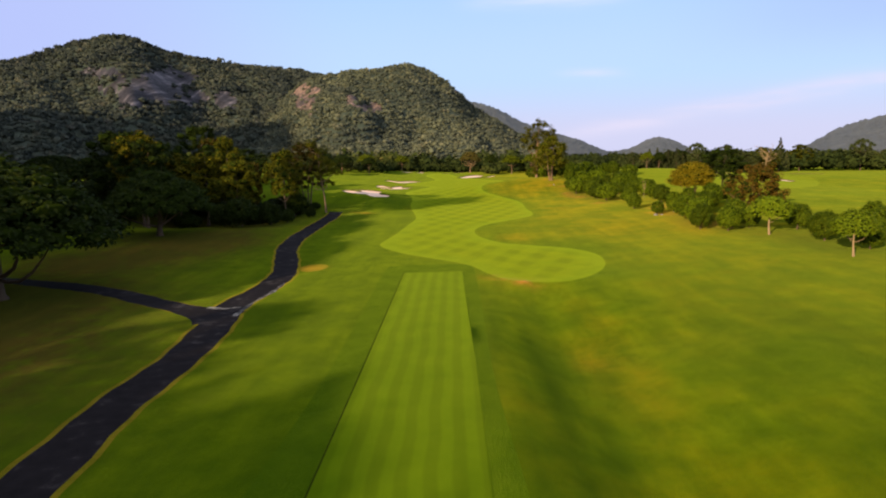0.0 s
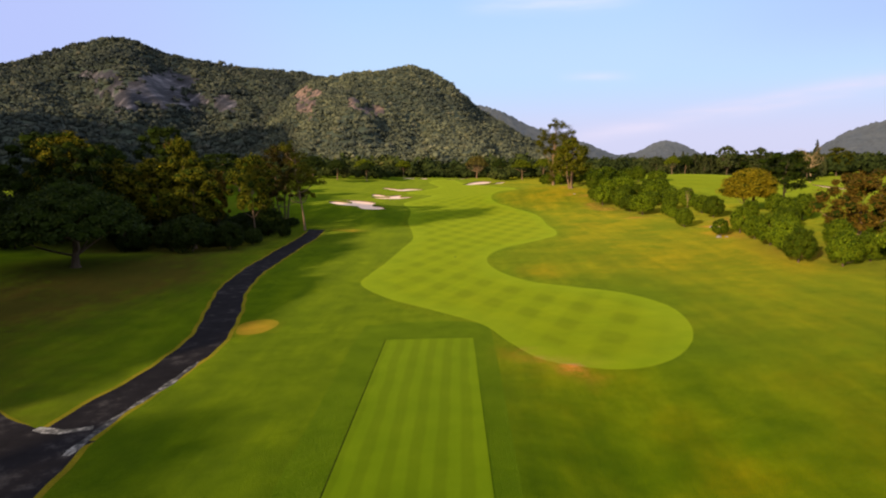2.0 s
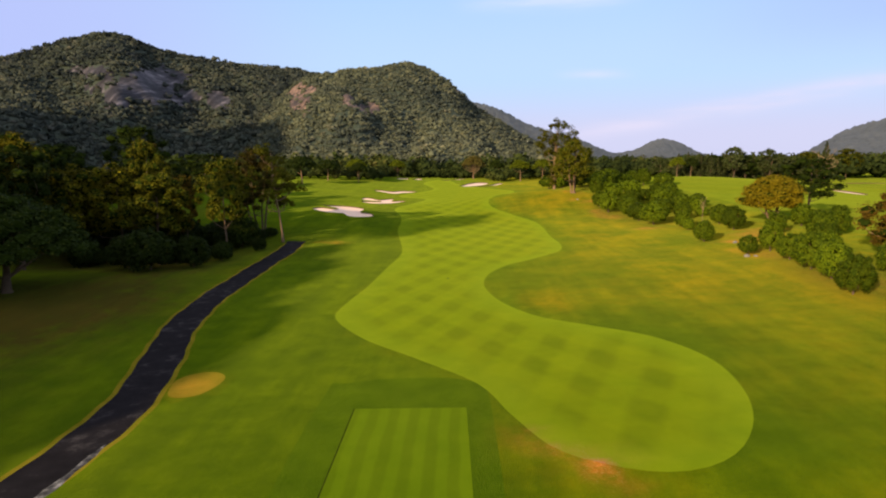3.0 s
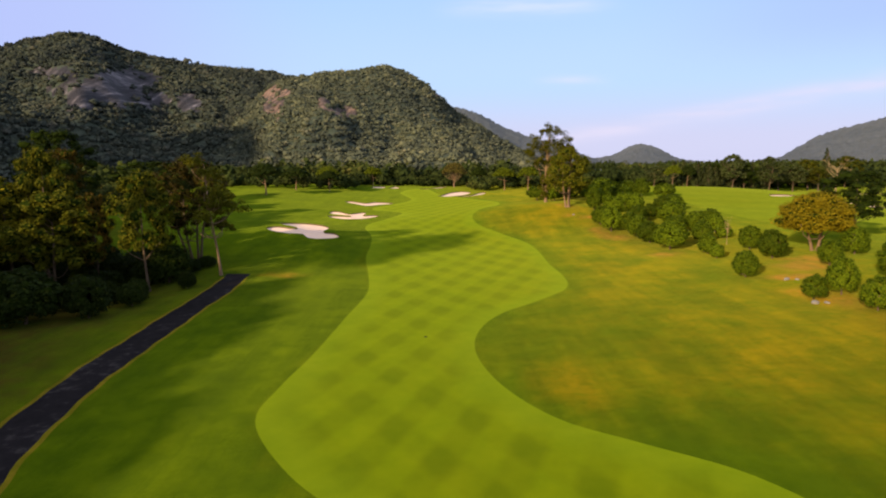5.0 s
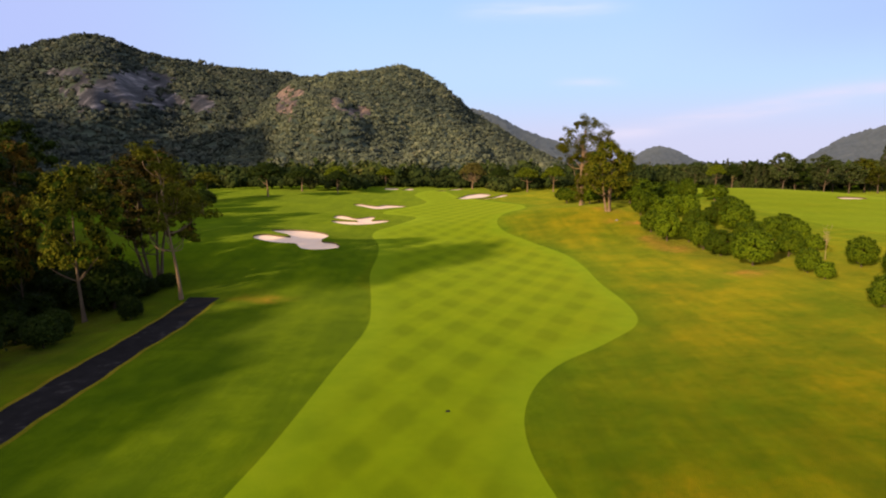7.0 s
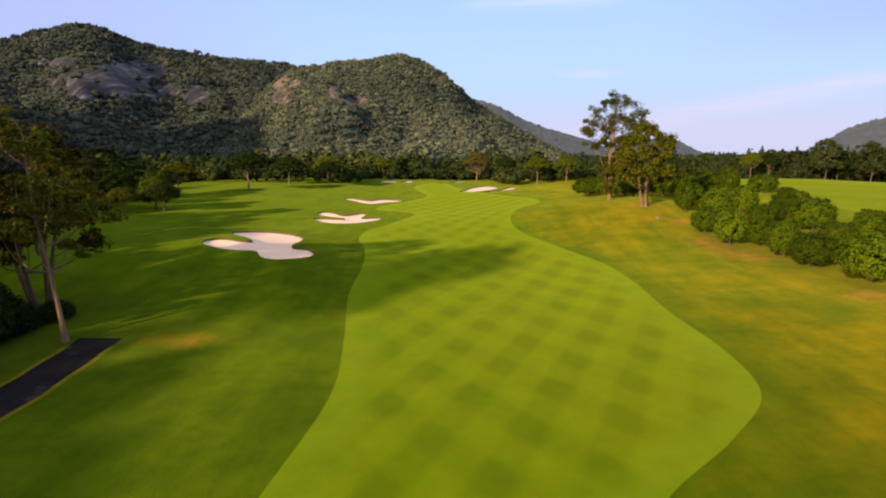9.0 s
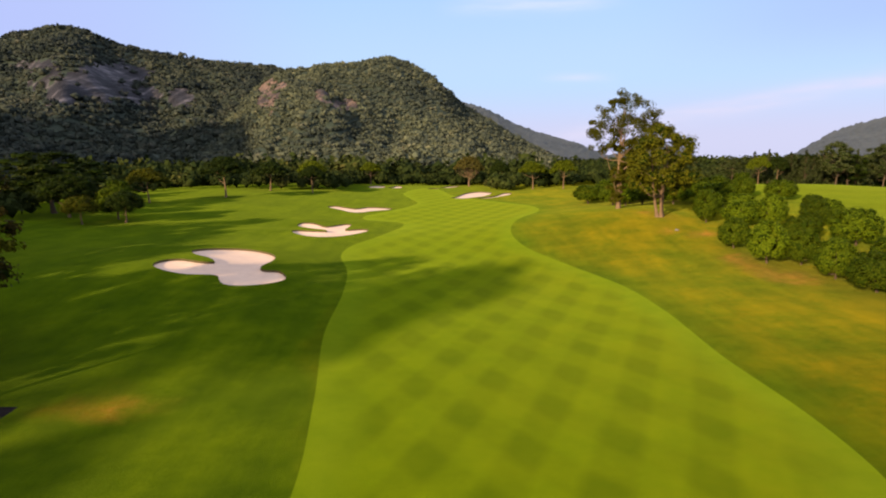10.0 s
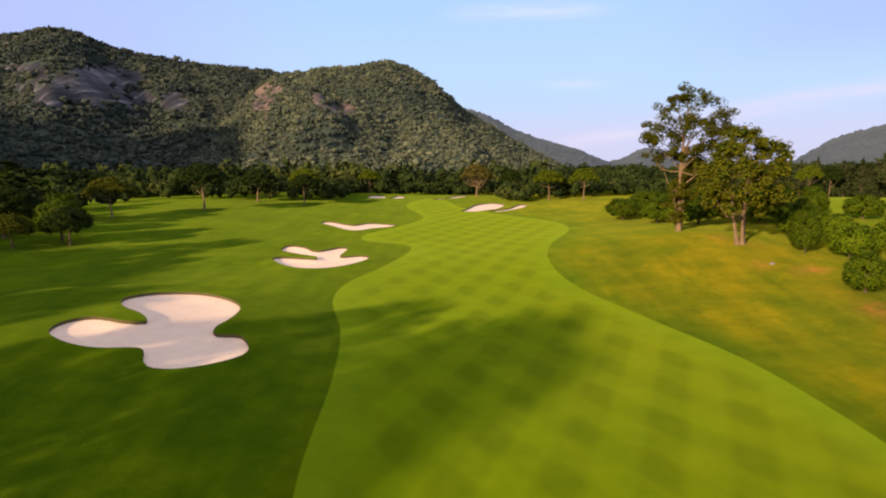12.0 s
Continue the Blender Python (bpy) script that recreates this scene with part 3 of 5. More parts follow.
dry = (0.06 + 0.6 * np.clip((plan[:, 1] - 62.0) / 30.0, 0, 1)) * np.clip((plan[:, 0] - 4.0) / 22.0, 0, 1) * np.clip((60 - plan[:, 0]) / 20.0, 0.15, 1)
dry -= 0.4 * np.clip((2.0 - plan[:, 0]) / 10.0, 0, 1)
for a, b, sa, sb, h in DRY:
    dry += h * np.exp(-(((plan[:, 0] - a) / sa) ** 2 + ((plan[:, 1] - b) / sb) ** 2) ** 1.5)
dry *= np.clip((gap_to(FAIRWAY, plan[:, 0], plan[:, 1]) - 0.6) / 1.8, 0.1, 1)
# dead leaves and bare soil under the trees, with shade painted in as well: x, y, size along x, size along y, amount
LITTER_SHADE = [(-30.0, 30.0, 12.0, 22.0, 1.1), (-32.0, 80.0, 8.0, 12.0, 1.3), (-40.0, 66.0, 10.0, 10.0, 1.2), (-38.0, 34.0, 10.0, 16.0, 0.8), (-38.0, 49.0, 9.0, 7.0, 0.9), (-41.0, 83.0, 9.0, 6.0, 0.9), (-44.0, 108.0, 17.0, 11.0, 1.6), (-33.0, 97.0, 6.0, 5.0, 0.8), (-60.0, 140.0, 14.0, 12.0, 0.8),
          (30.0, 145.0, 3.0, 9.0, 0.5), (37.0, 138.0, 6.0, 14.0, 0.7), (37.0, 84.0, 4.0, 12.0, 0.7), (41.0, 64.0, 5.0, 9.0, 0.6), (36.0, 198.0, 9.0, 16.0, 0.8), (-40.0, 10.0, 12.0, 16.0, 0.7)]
# bare reddish soil: x, y, size along x, size along y, amount
SOIL = [(7.2, 52.2, 0.8, 0.6, 1.0), (4.2, 55.2, 0.9, 0.8, 0.45), (5.6, 53.6, 0.8, 0.8, 0.4), (7.7, 50.4, 0.5, 0.6, 0.6), (9.0, 37.7, 0.5, 0.4, 0.7), (9.7, 34.7, 0.4, 0.5, 0.7), (44.4, 112.4, 2.4, 2.0, 1.5), (37.4, 103.8, 2.4, 0.9, 1.6), (41.2, 108.4, 2.6, 2.6, 1.6), (34.0, 97.5, 1.3, 1.0, 0.9), (30.2, 139.4, 1.9, 2.2, 1.7), (31.2, 122.2, 2.0, 1.4, 1.4), (29.1, 147.0, 1.4, 1.6, 1.7), (29.0, 143.1, 1.2, 1.4, 1.5), (30.4, 157.0, 1.2, 1.0, 1.5), (27.6, 169.0, 0.8, 1.0, 1.0), (28.0, 165.4, 0.9, 0.8, 1.2), (35.6, 80.0, 2.6, 4.6, 0.7),
        (26.5, 159.5, 1.2, 1.0, 0.8), (28.2, 166.0, 1.3, 1.0, 0.9), (-17.0, 115.8, 2.2, 1.0, 0.6), (-38.0, 46.0, 8.0, 6.0, 0.4), (35.4, 94.0, 2.2, 2.4, 0.7)]
soil = np.zeros(len(plan))
for a, b, sa, sb, h in SOIL:
    soil += h * np.exp(-(((plan[:, 0] - a) / sa) ** 2 + ((plan[:, 1] - b) / sb) ** 2) ** 1.5)
litter_shade = np.zeros(len(plan))
for a, b, sa, sb, h in LITTER_SHADE:
    litter_shade += h * np.exp(-((plan[:, 0] - a) / sa) ** 2 - ((plan[:, 1] - b) / sb) ** 2)


def sheet(name, pick, mats, z, index=None):
    used, idx = np.unique(tris[pick], return_inverse=True)
    me = raw_mesh(name, np.column_stack([plan[used], z[used]]), [idx.reshape(-1, 3)], mats, index, True)
    a = me.attributes.new("dry", "FLOAT", "POINT")
    a.data.foreach_set("value", dry[used].astype(np.float32))
    a = me.attributes.new("litter_shade", "FLOAT", "POINT")
    a.data.foreach_set("value", litter_shade[used].astype(np.float32))
    a = me.attributes.new("soil", "FLOAT", "POINT")
    a.data.foreach_set("value", soil[used].astype(np.float32))
    if name == "fairway":
        a = me.attributes.new("rim", "FLOAT", "POINT")
        a.data.foreach_set("value", np.exp(-(gap_to(FAIRWAY, plan[used, 0], plan[used, 1]) / 1.9) ** 4).astype(np.float32))
    return new(name, me), used


sel = (zone == 0) | (zone == 1)
ground, _ = sheet("ground", sel, [M["rough"], M["verge"]], plan_z, (zone[sel] == 1).astype(int))
tagged(ground, "green rough grass with dry straw-coloured patches", "ground", kind="structure")
for key, nm, label, cat in (("fairway", "fairway", "close-mown fairway with crossing light and dark mowing bands", "fairway"),
                            ("tee", "tee_box", "close-mown tee box with lengthwise mowing stripes", "tee"),
                            ("collar", "tee_surround", "longer dark green grass round the tee box", "grass"),
                            ("next", "next_fairway", "bright mown fairway of the next hole", "fairway"),
                            ("edge", "tee_edge", "dark cut turf edge along the tee box", "edging"),
                            ("worn", "worn_strip", "pale dusty worn strip on the cart path", "path"),
                            ("cart", "cart_path", "dark worn asphalt cart path with pale verges", "path"),
                            ("side", "side_path", "dark asphalt side path joining the cart path", "path")):
    ob, _ = sheet(nm, zone == names.index(key), [M[{"cart": "asphalt", "side": "asphalt", "edge": "edge", "next": "next", "worn": "dusty"}.get(key, key)]], plan_z)
    tagged(ob, label, cat, kind="structure")


def bunker(i, o):
    """A sand hollow under an overhanging turf lip."""
    d = gap_to(o, plan[:, 0], plan[:, 1]) if i < 3 else np.full(len(plan), 0.6)
    z = plan_z - 0.2 - 0.16 * np.clip(d / 2.2, 0, 1) ** 0.7
    ob, _ = sheet("bunker", zone == 100 + i, [M["sand"]], z)
    tagged(ob, "pale sand bunker with a cut turf lip", "bunker", "bunkers", "structure")
    k = len(o)
    top = land(o[:, 0], o[:, 1]) + 0.085
    ring_in = o + (o.mean(0) - o) * 0.002
    v = np.vstack([np.column_stack([o, top]), np.column_stack([ring_in, top - 0.6])])
    q = [(j, (j + 1) % k, k + (j + 1) % k, k + j) for j in range(k)]
    part("turf_lip", raw_mesh("turf_lip", v, [q], [M["soil"]], None, True), ob, "dark cut turf edge")


for i, o in enumerate(BUNKERS):
    bunker(i, o)


# ---- trees ----
ICO = {}


def ico(sub):
    if sub not in ICO:
        b = bmesh.new()
        bmesh.ops.create_icosphere(b, subdivisions=sub, radius=1.0)
        b.verts.index_update()
        ICO[sub] = (np.array([v.co[:] for v in b.verts]), np.array([[v.index for v in f.verts] for f in b.faces]))
        b.free()
    return ICO[sub]


def leaves(rng, centres, radii, per, size, hang=0.0, loose=0.45, form=0.3):
    """Leaf sprays scattered through round clumps, most of them near each clump's skin."""
    c = np.repeat(centres, per, 0)
    r = np.repeat(radii, per, 0)
    k = len(c)
    d = rng.normal(size=(k, 3))
    d /= np.linalg.norm(d, axis=1)[:, None]
    p = c + d * r * (0.62 + 0.45 * rng.random((k, 1)))
    out = c - np.array([0, 0, 1]) * (0.5 * centres[:, 2].min() + 0.5 * centres[:, 2].max())
    out /= np.linalg.norm(out, axis=1)[:, None] + 1e-6
    nrm = 0.75 * d + rng.normal(size=(k, 3)) * loose + form * out + np.array([0, 0, 0.95 - 0.3 * form])
    nrm /= np.linalg.norm(nrm, axis=1)[:, None]
    a = np.cross(nrm, rng.normal(size=(k, 3)))
    a /= np.linalg.norm(a, axis=1)[:, None] + 1e-9
    b = np.cross(nrm, a)
    s = size * (0.6 + 0.8 * rng.random((k, 1)))
    a, b = a * s, b * s * 0.62
    tip = nrm * s * 0.25
    v = np.stack([p - a - tip, p + b, p + a - tip, p - b], 1).reshape(-1, 3)
    v[:, 2] -= hang * rng.random(len(v))
    return v, np.arange(4 * k).reshape(-1, 4)


def cores(rng, centres, radii, share):
    """Dense inner foliage of each clump, lumpy."""
    v0, f0 = ico(1)
    v, f = [], []
    for c, r in zip(centres, radii):
        f.append(f0 + len(v0) * len(v))
        v.append(c + v0 * r * share * (0.8 + 0.4 * rng.random((len(v0), 1))))
    return np.concatenate(v), np.concatenate(f)


def tube(points, widths, sides=7, wob=0.0, rng=None):
    pts = np.array(points, dtype=float)
    d = np.gradient(pts, axis=0)
    v = []
    for p, w, t in zip(pts, widths, d):
        t = t / (np.linalg.norm(t) + 1e-9)
        a = np.cross(t, (0.3, 0.9, 0.1))
        a /= np.linalg.norm(a)
        b = np.cross(t, a)
        for i in range(sides):
            g = 2 * math.pi * i / sides
            q = w * (1 + (wob * (rng.random() - 0.5) if rng is not None else 0))
            v.append(p + (a * math.cos(g) + b * math.sin(g)) * q)
    f = [(i * sides + j, i * sides + (j + 1) % sides, (i + 1) * sides + (j + 1) % sides, (i + 1) * sides + j)
         for i in range(len(pts) - 1) for j in range(sides)]
    return np.array(v), np.array(f)


def limb(rng, a, b, w0, w1, bend=0.12, steps=6):
    a, b = np.array(a, dtype=float), np.array(b, dtype=float)
    ln = np.linalg.norm(b - a)
    off = rng.normal(size=3) * bend * ln
    u = np.linspace(0, 1, steps)[:, None]
    pts = a + (b - a) * u + off * np.sin(u * math.pi) + np.array([0, 0, -0.1 * ln]) * np.sin(u * math.pi)
    return tube(pts, np.linspace(w0, w1, steps), 6, 0.25, rng)


def joined(pieces):
    v, f, base = [], [], 0
    for a, b in pieces:
        v.append(a)
        f.append(np.asarray(b) + base)
        base += len(a)
    return np.concatenate(v), f


def tree(name, seed, h, trunk_top, trunk_w, clumps, radii, leaf_mat, bark, per, size, stems=((0, 0),), core=0.75, hang=0.0, reach=0.9, split=0, heart="heart", loose=0.45, form=0.3):
    """A tree of height h at the origin: tapered trunks and limbs that reach into the clumps of its crown."""
    rng = np.random.default_rng(seed)
    root = new(name)
    root.empty_display_size = 0.5
    wood, limbs = [], []
    heads = []
    for sx, sy in stems:
        tip = np.array([sx, sy, trunk_top]) + np.array([rng.normal() * 0.02 * h, rng.normal() * 0.02 * h, 0])
        foot = np.array([sx * 0.25, sy * 0.25, -0.35])
        u = np.linspace(0, 1, 9)[:, None]
        pts = foot + (tip - foot) * u + np.column_stack([np.sin(u * 5 + seed)[:, 0] * 0.012 * h, np.cos(u * 4 + seed)[:, 0] * 0.012 * h - 0.012 * h, 0 * u[:, 0]])
        w = trunk_w * (1 - 0.62 * u[:, 0]) + trunk_w * 0.7 * np.exp(-u[:, 0] * 14)
        wood.append(tube(pts, w, 9, 0.2, rng))
        heads.append(pts)
    order = rng.permutation(len(clumps))
    for i in order[:int(len(clumps) * reach)]:
        c = clumps[i]
        line = heads[int(rng.integers(len(heads)))]
        want = min(max(c[2] - 0.45 * np.hypot(c[0], c[1]) - 0.1 * h, 0.35 * trunk_top), trunk_top)
        j = int(np.argmin(np.abs(line[:, 2] - want)))
        w0 = trunk_w * (0.45 - 0.25 * j / 9)
        limbs.append(limb(rng, line[j], c, w0, w0 * 0.25))
    wood += limbs[split:]
    v, f = joined(wood)
    stem = part("trunk", raw_mesh("trunk", v, f, [bark], None, True), root)
    for v, f in limbs[:split]:
        part("limb", raw_mesh("limb", v, [f], [bark], None, True), stem)
    lv, lf = leaves(rng, clumps, radii, per, size, hang, loose, form)
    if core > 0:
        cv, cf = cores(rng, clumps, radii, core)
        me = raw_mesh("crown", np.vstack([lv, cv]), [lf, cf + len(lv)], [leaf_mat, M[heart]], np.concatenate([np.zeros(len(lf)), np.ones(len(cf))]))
    else:
        me = raw_mesh("crown", lv, [lf], [leaf_mat])
    part("crown", me, root)
    return root


def dome_clumps(rng, r, h, low, k, share=0.42, deep=1.35):
    """Clumps over a rounded, slightly uneven crown."""
    i = np.arange(k) + 0.5
    t = np.arccos(1 - deep * i / k)
    a = i * 2.39996 + rng.random(k) * 0.5
    d = np.stack([np.sin(t) * np.cos(a), np.sin(t) * np.sin(a), np.cos(t)], 1)
    mid = low + (h - low) * 0.42
    up = np.where(d[:, 2] > 0, h - mid, mid - low)
    s = 1 - share * (0.75 + 0.3 * rng.random(k))
    c = np.stack([d[:, 0] * r * s, d[:, 1] * r * s, mid + d[:, 2] * up * s], 1)
    q = share * (0.7 + 0.65 * rng.random((k, 1))) * np.array([[r, r, (h - low) * 0.5]])
    return c, q


def tier_clumps(rng, r, h, low, k, flat, share, lean=0.0):
    """Flat clumps in tiers, wider in the middle and open between."""
    z = low + (h - low) * (np.arange(k) + 0.5) / k
    u = (z - low) / (h - low)
    reach = r * np.sqrt(np.clip(1.02 - (1.6 * u - 0.62) ** 2, 0.05, 1)) * (0.35 + 0.65 * rng.random(k))
    a = np.arange(k) * 2.39996 + rng.random(k) * 0.8
    z = z + rng.normal(size=k) * 0.03 * (h - low)
    c = np.stack([reach * np.cos(a) + lean * u, reach * np.sin(a), z], 1)
    q = share * r * (0.55 + 0.95 * rng.random((k, 1))) * np.array([[1, 1, flat]])
    return c, q


def umbrella_clumps(rng, r, h, low, k, share=0.145):
    a = np.arange(k) * 2.39996
    d = r * 0.86 * np.sqrt((np.arange(k) + 0.5) / k)
    top = h - (h - low) * 0.75 * (d / r) ** 2
    c = np.stack([d * np.cos(a), d * np.sin(a), top - 0.09 * h * (0.6 + 0.9 * rng.random(k))], 1)
    q = share * r * (0.8 + 0.5 * rng.random((k, 1))) * np.array([[1, 1, 0.6]])
    return c, q


def cone_clumps(rng, r, h, low, k):
    u = (np.arange(k) + 0.5) / k
    a = np.arange(k) * 2.39996
    reach = r * (1 - u) ** 0.8 * (0.45 + 0.4 * rng.random(k))
    c = np.stack([reach * np.cos(a), reach * np.sin(a), low + (h - low) * u], 1)
    q = r * (0.42 * (1.1 - u))[:, None] * (0.8 + 0.4 * rng.random((k, 1))) * np.array([[1, 1, 1.5]])
    return c, q


SEEN = {}


def place(proto, x, y, h, r, spin, label="", sink=0.0):
    """Stand a copy of a prototype at a plan place, scaled to its height and half-width. Its first use is the prototype itself."""
    ob, h0, r0 = proto
    m = Matrix.Translation((x, y, height(x, y) - sink)) @ Matrix.Rotation(radians(spin), 4, "Z") @ Matrix.Diagonal((r / r0, r / r0, h / h0, 1))
    if ob.name not in SEEN:
        SEEN[ob.name] = m
        if label:
            ob["label"] = label
        return ob
    made = copy_thing(ob, m)
    if label:
        made["label"] = label
    return made


def settle():
    for name, m in SEEN.items():
        bpy.data.objects[name].matrix_basis = m


rg = np.random.default_rng(7)
rp = np.random.default_rng(23)
BUSH = []
for s in range(4):
    c, q = dome_clumps(rg, 2.2, 4.2, 0.35, 46, 0.25, 1.74)
    c = c * (0.92 + 0.14 * rg.random((len(c), 1)))
    ob = tree("round_tree", 20 + s, 4.0, 1.7, 0.14, c, q, M["leaf_bush"], M["bark"], 125, 0.09, core=0.66, reach=0.12, heart="heart_green", loose=0.4, form=1.1)
    BUSH.append((tagged(ob, "dense round-clipped green tree on mown rough", "tree", "round trees beside the fairway"), 4.0, 2.2))
DARK_BUSH = []
for s in range(2):
    c, q = dome_clumps(rg, 2.2, 3.6, 0.1, 40, 0.32, 1.72)
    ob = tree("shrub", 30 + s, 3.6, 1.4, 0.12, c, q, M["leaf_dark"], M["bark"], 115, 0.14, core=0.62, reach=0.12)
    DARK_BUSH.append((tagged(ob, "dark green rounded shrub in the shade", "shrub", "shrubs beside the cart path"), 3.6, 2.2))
SMALL = []
for s in range(2):
    c, q = dome_clumps(rg, 2.2, 4.6, 1.5, 34, 0.28)
    ob = tree("pale_trunk_tree", 40 + s, 4.6, 2.4, 0.13, c, q, M["leaf_bush"], M["bleached_bark"], 130, 0.12, core=0.55, reach=0.25, split=8, form=0.8)
    SMALL.append((tagged(ob, "small leafy tree with a pale bare trunk", "tree", "young pale-trunk trees"), 4.6, 2.2))
SPREAD = []
for s, (mat, word) in enumerate((("leaf_olive", "olive-green"), ("leaf_yellow", "yellow-green"), ("leaf_rust", "rust-brown"), ("leaf_olive", "olive-green"), ("leaf_dark", "dark green"), ("leaf_pine", "grey-green"))):
    c, q = tier_clumps(rg, 4.8, 13.0, 5.0, 72, 0.7, 0.185)
    ob = tree("broadleaf_tree", 50 + s, 13.0, 10.0, 0.21, c, q, M[mat], M["bark"], 90, 0.172, core=0.62, reach=0.13, split=9)
    SPREAD.append((tagged(ob, "tall %s broadleaf tree with an uneven crown" % word, "tree", "broadleaf trees"), 13.0, 4.8))
RAIN = []
for s in range(2):
    c, q = umbrella_clumps(rg, 9.0, 11.0, 1.0, 130)
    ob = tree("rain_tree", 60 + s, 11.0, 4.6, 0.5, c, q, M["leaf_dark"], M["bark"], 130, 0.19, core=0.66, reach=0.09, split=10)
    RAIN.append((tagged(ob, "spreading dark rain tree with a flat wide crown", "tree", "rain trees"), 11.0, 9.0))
UMBRELLA = []
for s in range(3):
    c, q = umbrella_clumps(rg, 4.5, 8.0, 3.4, 60, 0.17)
    ob = tree("umbrella_tree", 75 + s, 8.0, 5.2, 0.2, c, q, M[("leaf", "leaf_dark", "leaf_olive")[s]], M["pale_bark"], 110, 0.18, core=0.55, reach=0.14, split=7)
    UMBRELLA.append((tagged(ob, "flat-crowned tree on a bare pale trunk", "tree", "umbrella trees"), 8.0, 4.5))
LOW = []
for s, (mat, word) in enumerate((("leaf_gold", "yellowish"), ("leaf_rust", "rust-coloured"), ("leaf_dark", "dark green"), ("leaf_olive", "olive"))):
    c, q = dome_clumps(rg, 4.5, 8.0, 1.9, 52, 0.26) if s > 1 else dome_clumps(rg, 4.6, 8.0, 1.5, 84, 0.22, 1.55) if s == 0 else tier_clumps(rg, 5.0, 8.0, 1.0, 64, 0.75, 0.19)
    if s == 0:
        bulge = 1 + 0.16 * np.sin(3.1 * c[:, :1] + 1.3) * np.cos(2.3 * c[:, 1:2]) + 0.08 * rp.normal(size=(len(c), 1))
        c, q = c * (bulge * np.array([[1, 1, 0]]) + np.array([[0, 0, 1]])), q * np.array([1.2, 1.2, 0.75])
    ob = tree("parkland_tree", 70 + s, 8.0, 3.8, 0.24, c, q, M[mat], M["pale_bark"], 130 if s else 210, 0.158 if s else 0.14, stems=((0, 0),) if s else ((-1.5, 0.2), (0.4, -0.7), (1.5, 0.5)), core=0.6, reach=0.13, split=8)
    LOW.append((tagged(ob, "%s spreading parkland tree with a forked trunk" % word, "tree", "parkland trees"), 8.0, 4.5))
PINE = []
for s in range(2):
    c, q = cone_clumps(rg, 2.6, 13.0, 1.5, 26)
    ob = tree("casuarina_tree", 80 + s, 13.0, 12.0, 0.2, c, q, M["leaf_pine"], M["bark"], 90, 0.26, core=0.4)
    PINE.append((tagged(ob, "feathery dark casuarina at the field's far edge", "tree", "casuarinas"), 13.0, 2.6))

# the tall open tree and its forked neighbour
def plume_clumps(rng, plumes, per):
    """Flat feathery plumes of clumps at the ends of a tree's limbs: reach along x, height, half-width."""
    c, q = [], []
    for x, z, w in plumes:
        y = rng.uniform(-1, 1) * (0.25 if z < 7 and abs(x) < 0.5 else max(0.6, 2.6 - 0.3 * abs(x)))
        for _ in range(per):
            d = rng.normal(size=3) * np.array([0.55, 0.55, 0.34]) * w
            c.append((x + d[0], y + d[1], z + d[2] - 0.12 * d[0] ** 2))
            q.append(np.array([1, 1, 0.62]) * w * (0.32 + 0.4 * rng.random()))
    return np.array(c), np.array(q)


PLUMES = [(-2.9, 10.9, 1.5), (-3.6, 10.5, 1.0), (-1.9, 13.4, 1.5), (-0.9, 14.9, 0.8), (1.4, 15.8, 1.3), (1.8, 14.4, 1.6), (0.9, 13.2, 1.5), (3.6, 13.4, 1.4), (4.3, 11.8, 1.6), (5.2, 11.4, 1.0), (3.0, 11.0, 1.7),
          (0.0, 12.4, 1.5), (-2.2, 8.6, 1.3), (-1.2, 11.2, 1.4), (2.2, 9.4, 1.5), (0.6, 10.2, 1.3), (-0.9, 9.2, 1.2), (2.6, 7.4, 1.4), (1.6, 5.8, 1.2), (-0.3, 4.6, 0.8), (0.2, 2.8, 0.7), (-0.2, 1.3, 0.8), (0.3, 6.6, 0.9), (0.1, 5.6, 0.9), (-0.2, 3.6, 0.9), (0.1, 2.0, 0.9)]
PLUMES += [(0.4, 14.9, 1.1), (2.9, 12.4, 1.2), (-2.6, 12.2, 1.2), (1.0, 11.6, 1.3), (3.4, 9.9, 1.3), (0.4, 8.4, 1.2), (1.6, 8.0, 1.2), (0.9, 4.4, 1.0), (2.0, 6.6, 1.2)]
c, q = plume_clumps(rp, PLUMES, 7)
ob = tree("tall_tree", 90, 16.2, 14.0, 0.24, c, q * np.array([1.0, 1.0, 1.15]), M["leaf_olive"], M["pale_bark"], 120, 0.115, core=0.22, reach=0.16, split=24)
place((tagged(ob, "tall open-crowned tree with pale bare limbs", "tree", "pair of landmark trees"), 16.2, 5.0), 25.0, 174.6, 16.2, 5.0, -12)
c, q = tier_clumps(rp, 5.3, 11.3, 3.4, 96, 0.75, 0.175)
c2, q2 = dome_clumps(rp, 4.2, 10.4, 5.0, 14, 0.2, 1.2)
ob = tree("forked_tree", 91, 11.3, 7.4, 0.2, np.vstack([c, c2]), np.vstack([q, q2]), M["leaf_olive"], M["pale_bark"], 110, 0.14, stems=((-1.3, 0.2), (0.2, -0.4), (0.9, 0.3)), core=0.5, reach=0.12, split=14)
place((tagged(ob, "broad olive-leaved tree on three leaning trunks", "tree", "pair of landmark trees"), 11.3, 4.9), 28.0, 165.8, 11.3, 4.9, 10)

